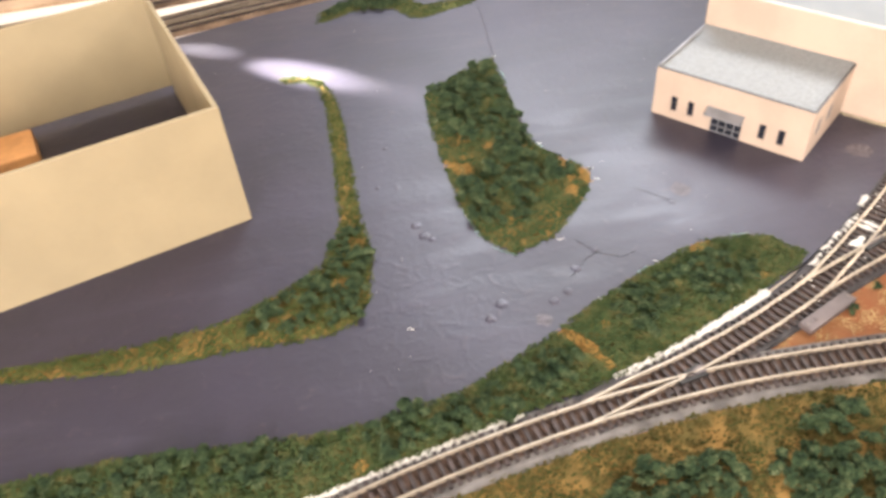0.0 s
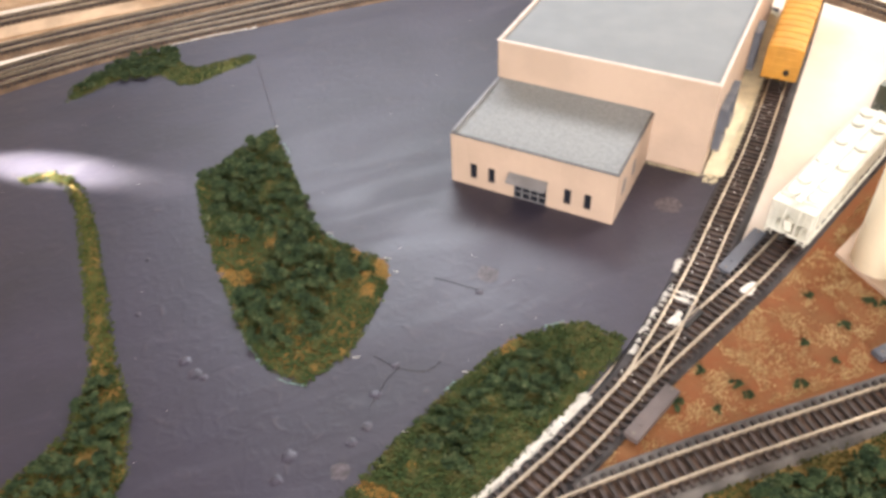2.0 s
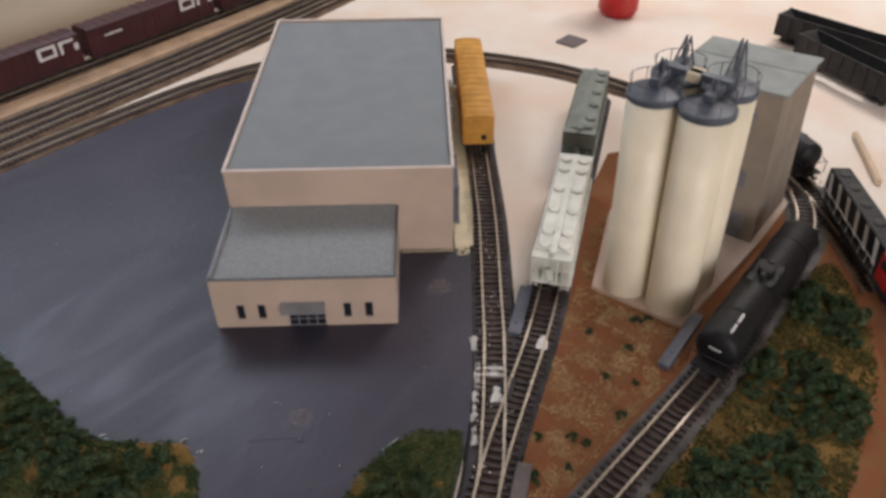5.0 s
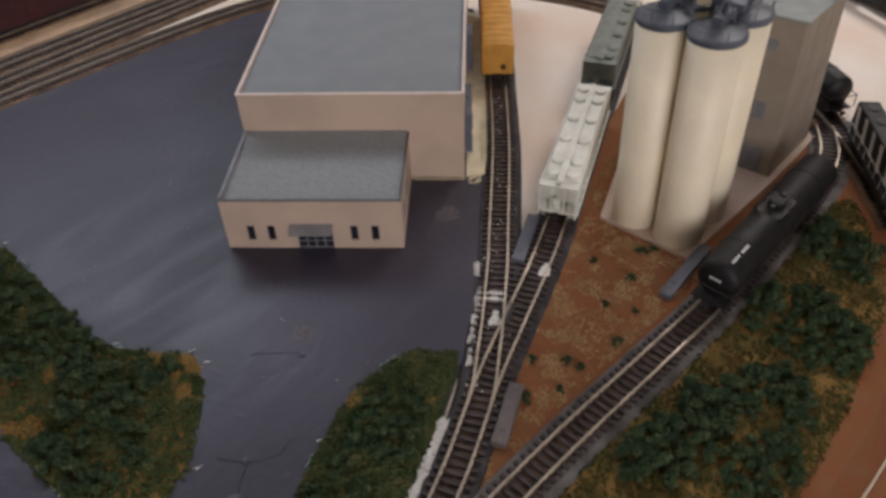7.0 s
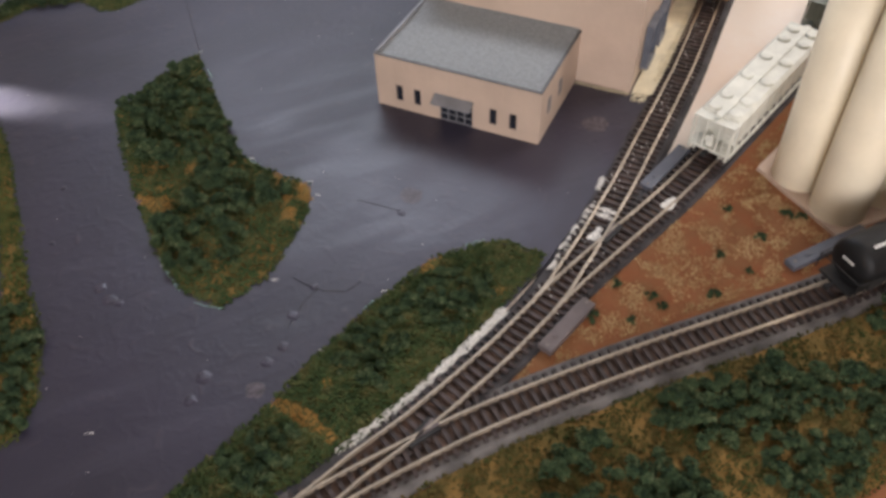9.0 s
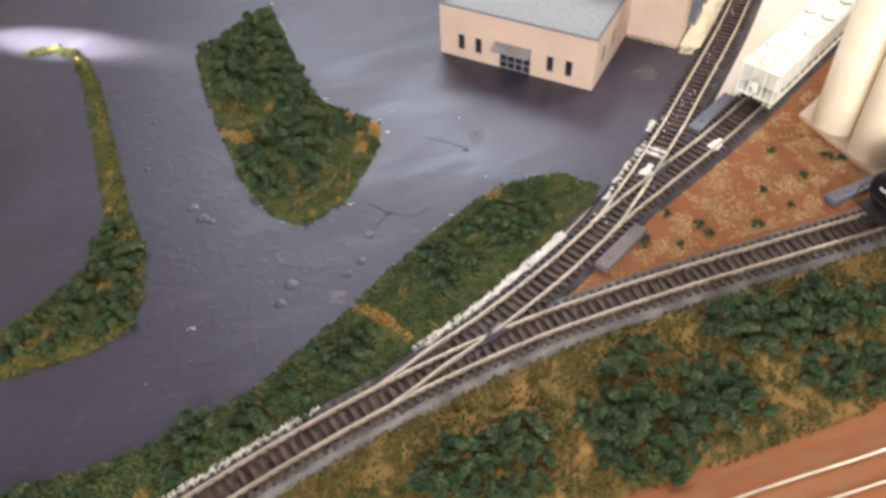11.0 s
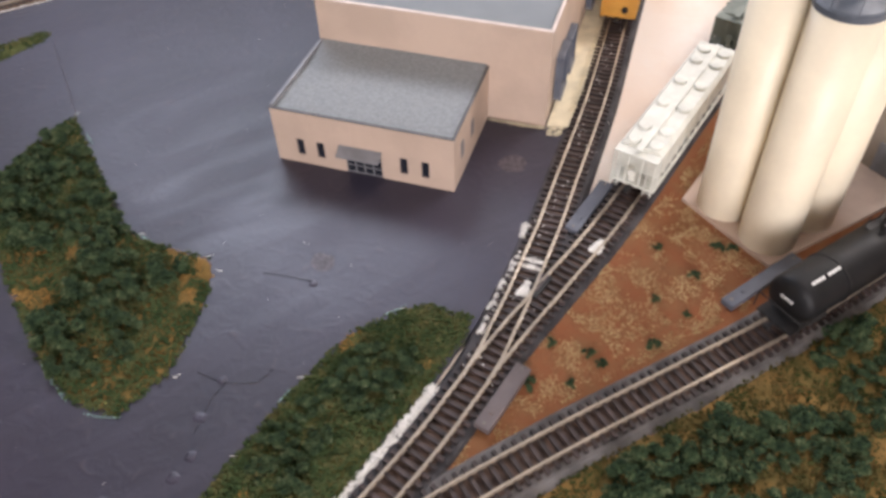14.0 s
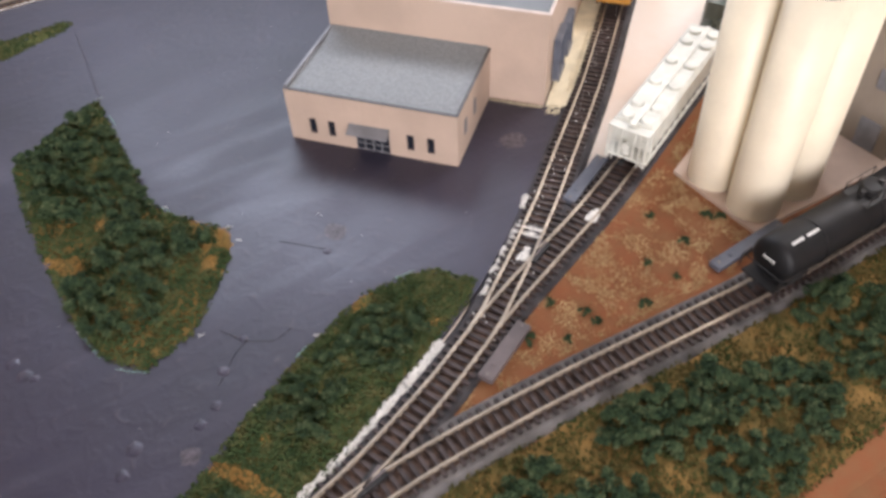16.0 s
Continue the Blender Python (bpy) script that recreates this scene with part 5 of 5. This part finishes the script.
FIELD_THICKETS = [[(0.340, 0.361), (0.385, 0.352), (0.37, 0.336), (0.34, 0.347)], [(0.195, 0.336), (0.249, 0.343), (0.281, 0.323), (0.268, 0.290), (0.204, 0.295)],
                  [(0.303, 0.331), (0.350, 0.325), (0.365, 0.300), (0.368, 0.268), (0.328, 0.262), (0.305, 0.285)], [(0.375, 0.326), (0.405, 0.32), (0.415, 0.285), (0.39, 0.277), (0.372, 0.295)],
                  [(0.412, 0.352), (0.5, 0.352), (0.54, 0.335), (0.53, 0.305), (0.49, 0.318), (0.44, 0.320)], [(0.46, 0.298), (0.52, 0.292), (0.535, 0.268), (0.49, 0.262), (0.455, 0.276)],
                  [(0.597, 0.354), (0.655, 0.345), (0.675, 0.320), (0.65, 0.275), (0.615, 0.27), (0.588, 0.302)], [(0.545, 0.318), (0.575, 0.312), (0.572, 0.285), (0.545, 0.280)],
                  [(0.715, 0.350), (0.765, 0.350), (0.765, 0.312), (0.71, 0.298)]]


def thicket(patch, outline, z, size, apart, label):
    """Fills an outline with foam bushes, a little apart, with the odd gap."""
    xs, ys = [p[0] for p in outline], [p[1] for p in outline]
    set_down = []
    for _ in range(500):
        x, y = random.uniform(min(xs), max(xs)), random.uniform(min(ys), max(ys))
        if inside(outline, x, y) and inside(patch, x, y) and edge_distance(patch, x, y) > 0.005 * size and all(math.hypot(x - u, y - v) > apart for u, v in set_down):
            set_down.append((x, y))
            bush(x, y, z, size * random.uniform(0.65, 1.15), label)


for patch, outlines, z, size, apart, label in ((ISLAND, ISLAND_THICKETS, 0.0022, 1.36, 0.0200, "dark green foam bush on the grass island"), (STRIP, VERGE_THICKETS, 0.0012, 1.02, 0.0165, "dark green foam bush on the grass verge"),
                                               (HEDGE, HEDGE_THICKETS, 0.0015, 1.0, 0.0135, "dark green foam bush on the divider strip"), (FIELD, FIELD_THICKETS, -0.001, 1.22, 0.0150, "green foam bush in the rough grass")):
    for outline in outlines:
        thicket(patch, outline, z, size, apart, label)
thicket(TOPGRASS, [(0.06, 1.095), (0.09, 1.125), (0.14, 1.15), (0.174, 1.142), (0.172, 1.10), (0.15, 1.09), (0.10, 1.102)], 0.001, 0.95, 0.0125, "dark green foam bush beside the yard")
for x, y in [(0.625, 0.459), (0.587, 0.448), (0.548, 0.448), (0.518, 0.417), (0.478, 0.426), (0.476, 0.437), (0.451, 0.424), (0.428, 0.439), (0.46, 0.459), (0.557, 0.425), (0.586, 0.485), (0.632, 0.452)]:
    ob = bush(x, y, -0.0015, random.uniform(0.28, 0.5), "small green weed tuft on the red-brown earth")
    ob.name = "weed_tuft"

# grit on the earth
EARTH = [(0.34, 0.412), (0.44, 0.462), (0.5, 0.482), (0.64, 0.528), (0.72, 0.56), (0.76, 0.56), (0.64, 0.515), (0.637, 0.42), (0.6, 0.404), (0.42, 0.417)]
cs, ss = [], []
for x, y in zip(RNG.uniform(0.33, 0.77, 26000), RNG.uniform(0.40, 0.57, 26000)):
    if inside(EARTH, x, y) and noise2(x, y, 60, 5.0) > -0.15 + RNG.normal(0, 0.25):
        s = RNG.uniform(0.0002, 0.0006)
        cs.append((x, y, -0.0015 + s * 0.4)), ss.append(s)
tagged(new("earth_grit", grain_mesh("earth_grit", cs, ss, GRIT)), "fine tan and brown grit on the earth", "grit", kind="stuff")


SPOTS = [(0.512, 0.461, 0.016), (0.496, 0.450, 0.016), (0.535, 0.414, 0.010), (0.598, 0.433, 0.012), (0.573, 0.420, 0.011), (0.433, 0.430, 0.012), (0.53, 0.475, 0.012)]
cs, ss = [], []
for x, y in zip(RNG.uniform(0.33, 0.77, 60000), RNG.uniform(0.40, 0.57, 60000)):
    near = max(1 - math.hypot(x - u, y - v) / r for u, v, r in SPOTS)
    if inside(EARTH, x, y) and 0.8 * noise2(x, y, 55, 15.0) + 0.4 * noise2(x, y, 160, 6.0) + 0.55 * max(0, near) > 0.15 + RNG.normal(0, 0.14):
        s = RNG.uniform(0.0004, 0.0009)
        cs.append((x, y, -0.0015 + s * 0.3)), ss.append(s)
tagged(new("pale_sand", grain_mesh("pale_sand", cs, ss, SAND)), "pale tan sand spots on the red-brown earth", "sand", kind="stuff")

# ---------------------------------------------------------------- plaster spills and small clutter
def spill(points, width, name, label, lumps=40, high=0.0016, z=0.0004, material=None, size=1.0):
    """A thin crust of dried plaster along a line."""
    line = smooth_line(points, min(0.003, 0.45 * (Vector(points[1]) - Vector(points[0])).length))
    cs, ss = [], []
    for p, n in zip(line, sides(line)):
        w = width * (0.75 + 0.7 * noise2(p.x, p.y, 110, 4.0))
        for _ in range(lumps):
            o, a = RNG.uniform(-w, w), RNG.uniform(-0.002, 0.002)
            cs.append((p.x + n.x * o + n.y * a, p.y + n.y * o - n.x * a, z + RNG.uniform(0, high) * (1 - abs(o) / w)))
            ss.append(size * RNG.uniform(0.0006, 0.0014))
    return tagged(new(name, grain_mesh(name, cs, ss, material or PLASTER, 0.35)), label, "plaster", kind="stuff")


spill([(-0.02, 0.3655), (0.05, 0.380), (0.10, 0.3915), (0.148, 0.401)], 0.0040, "plaster_crust", "white dried plaster crust along the track edge", 70, high=0.0014, size=0.72)
spill([(0.225, 0.4195), (0.26, 0.428), (0.30, 0.4425), (0.345, 0.4605), (0.374, 0.473)], 0.0048, "plaster_crust", "white dried plaster crust along the track edge", 80, high=0.0022, size=0.8)
for a, b, w in (((0.424, 0.492), (0.436, 0.501), 0.0035), ((0.443, 0.505), (0.452, 0.513), 0.0042), ((0.459, 0.517), (0.466, 0.522), 0.003), ((0.472, 0.524), (0.492, 0.538), 0.0042), ((0.505, 0.552), (0.515, 0.560), 0.003)):
    spill([a, b], w, "plaster_crust", "white plaster lumps beside the turnout", 60, high=0.003, z=0.001, size=0.75)
spill([(0.4885, 0.5185), (0.500, 0.5275)], 0.0085, "plaster_crust", "white plaster spilt over the turnout ties", 90, z=0.0024, high=0.0011, size=0.8)
spill([(0.468, 0.5025), (0.478, 0.5095)], 0.0055, "plaster_crust", "white plaster spilt over the turnout ties", 80, z=0.0032, high=0.0009, size=0.7)
spill([(0.539, 0.5055), (0.550, 0.5105)], 0.0048, "plaster_crust", "white plaster spot on the siding rail", 60, z=0.0045, high=0.0012)
spill([(0.17, 1.1605), (0.225, 1.1615), (0.282, 1.158)], 0.0022, "plaster_crust", "white plaster specks along the yard edge", 5)
spill([(0.604, 0.640), (0.622, 0.650), (0.64, 0.664)], 0.006, "plaster_crust", "cream plaster crumbs by the warehouse corner", 20, material=CREAM)
spill([(0.64, 0.657), (0.70, 0.706), (0.76, 0.756)], 0.005, "plaster_crust", "cream plaster crumbs beside the siding", 14, material=CREAM, z=0.0016)
for x, y in ((0.2885, 0.671), (0.2895, 0.652), (0.388, 0.5425), (0.082, 0.503), (0.249, 0.919), (0.229, 0.577), (0.155, 0.63), (0.252, 0.725), (0.30, 0.529), (0.24, 0.4985)):
    ob = spill([(x, y), (x + 0.002, y - 0.001)], 0.0009, "paint_fleck", "small white paint fleck on the asphalt edge", 4, high=0.0005, size=0.5)
cs, ss = [], []
for p, n in zip(smooth_line(A_LINE, 0.0016), sides(smooth_line(A_LINE, 0.0016))):
    if p.x < 0.78 and RNG.random() < 0.38:
        o = RNG.normal(0, 0.008)
        cs.append((p.x + n.x * o, p.y + n.y * o, 0.0036)), ss.append(RNG.uniform(0.0003, 0.0010))
tagged(new("track_speckle", grain_mesh("track_speckle", cs, ss, PLASTER)), "white plaster speckle on the warehouse siding", "plaster", kind="stuff")
spill([(0.570, 0.6905), (0.588, 0.669), (0.604, 0.6505)], 0.0018, "plaster_crust", "thin cream plaster bead along the foot of the hall", 14, material=CREAM, high=0.002, size=0.7)
TEAL = mat("pale_teal_primer", (0.22, 0.36, 0.33), 0.6, vary=0.15, scale=90, fine=500, bump=0.2)
for line_pts in ([(0.170, 0.580), (0.180, 0.571), (0.187, 0.566)], [(0.1545, 0.640), (0.157, 0.620), (0.162, 0.597)], [(0.282, 0.5195), (0.292, 0.5245)], [(0.378, 0.5435), (0.390, 0.5425)], [(0.256, 0.712), (0.2505, 0.724)], [(0.2495, 0.882), (0.2505, 0.862)]):
    spill(line_pts, 0.0011, "primer_rim", "pale teal primer showing at the paint edge", 5, material=TEAL, high=0.0005, size=0.6)
# dust specks lying on the lot
for dust, count, stuff_label in ((PLASTER, 55, "fine white dust specks on the asphalt"), (BLACKMATT, 90, "fine dark crumbs on the asphalt")):
    cs, ss = [], []
    for x, y in zip(RNG.uniform(-0.1, 0.6, count * 2), RNG.uniform(0.45, 1.05, count * 2)):
        if inside(ASPHALT_EDGE, x, y) and not any(inside(q, x, y) for q in (ISLAND, STRIP, HEDGE)):
            cs.append((x, y, 0.0002)), ss.append(RNG.uniform(0.0002, 0.0005))
    tagged(new("dust_speck", grain_mesh("dust_speck", cs, ss, dust, 0.5)), stuff_label, "dust", kind="stuff")
# dried blobs of paint on the lot
BLOB = mat("dried_paint_blob", (0.042, 0.037, 0.058), 0.4, vary=0.15, scale=120, fine=500, bump=0.3)
PINK = mat("pink_grey_stain", (0.075, 0.062, 0.075), 0.5, vary=0.25, scale=220, fine=500, bump=0.2)


def paint_blob(x, y, r, material, label, high=0.0007):
    bm = bmesh.new()
    k, a0 = 18, random.uniform(0, 6)
    rim = [r * (1 + 0.35 * noise.noise(Vector((math.cos(i * 2 * math.pi / k) * 1.3 + x * 90, math.sin(i * 2 * math.pi / k) * 1.3, y * 90)))) for i in range(k)]
    rings = []
    for f, z in ((1.0, 0.00005), (0.8, high * 0.6), (0.45, high)):
        rings.append([bm.verts.new((x + 1.15 * f * q * math.cos(a0 + i * 2 * math.pi / k), y + 1.1 * f * q * math.sin(a0 + i * 2 * math.pi / k), z)) for i, q in enumerate(rim)])
    for lo, hi in zip(rings, rings[1:]):
        for i in range(k):
            bm.faces.new((lo[i], lo[(i + 1) % k], hi[(i + 1) % k], hi[i]))
    bm.faces.new(rings[-1])
    return tagged(mesh_object("paint_blob", bm, material, smooth=True), label, "paint blob", "paint blobs")


for x, y, r in ((0.107, 0.628, 0.0045), (0.112, 0.612, 0.005), (0.118, 0.606, 0.003), (0.079, 0.695, 0.0025), (0.095, 0.76, 0.002), (0.203, 0.505, 0.004), (0.217, 0.513, 0.0035), (0.148, 0.498, 0.004), (0.16, 0.512, 0.005), (0.232, 0.537, 0.004), (0.255, 0.556, 0.003), (0.345, 0.60, 0.003)):
    paint_blob(x, y, r, BLOB, "raised blob of dried dark paint on the lot")
for x, y, r in ((0.361, 0.616, 0.0085), (0.551, 0.628, 0.011), (0.19, 0.487, 0.006)):
    paint_blob(x, y, r, PINK, "pale pinkish paint stain on the lot", 0.00012)
bm = bmesh.new()
line = smooth_line([(0.25, 0.922), (0.256, 0.99), (0.262, 1.064)], 0.004)
sweep(bm, [p + Vector((random.gauss(0, 0.0003), 0)) for p in line], [(-0.0004, 0.0), (0, 0.0004), (0.0004, 0.0)])
tagged(mesh_object("paper_seam", bm, BLOB), "thin dark seam in the asphalt sheet", "seam")


def crack(points, label, wide=0.0003):
    bm = bmesh.new()
    path = smooth_line(points, 0.002)
    wobble = [p + Vector((0.0008 * noise2(p.x, p.y, 300, 1.0), 0.0008 * noise2(p.x, p.y, 300, 5.0))) for p in path]
    sweep(bm, wobble, [(-wide, 0.0), (0, 0.00045), (wide, 0.0)])
    return tagged(mesh_object("paint_crack", bm, CRACK), label, "crack", "paint cracks")


CRACK = mat("dark_paint_ridge", (0.018, 0.016, 0.022), 0.5, vary=0.2, scale=120, fine=500, bump=0.2)
for pts in ([(0.318, 0.631), (0.332, 0.617), (0.349, 0.598)], [(0.243, 0.572), (0.256, 0.553), (0.275, 0.541)], [(0.256, 0.553), (0.243, 0.545), (0.224, 0.527)], [(0.275, 0.541), (0.290, 0.546)]):
    crack(pts, "thin dark ridge in the dried paint")
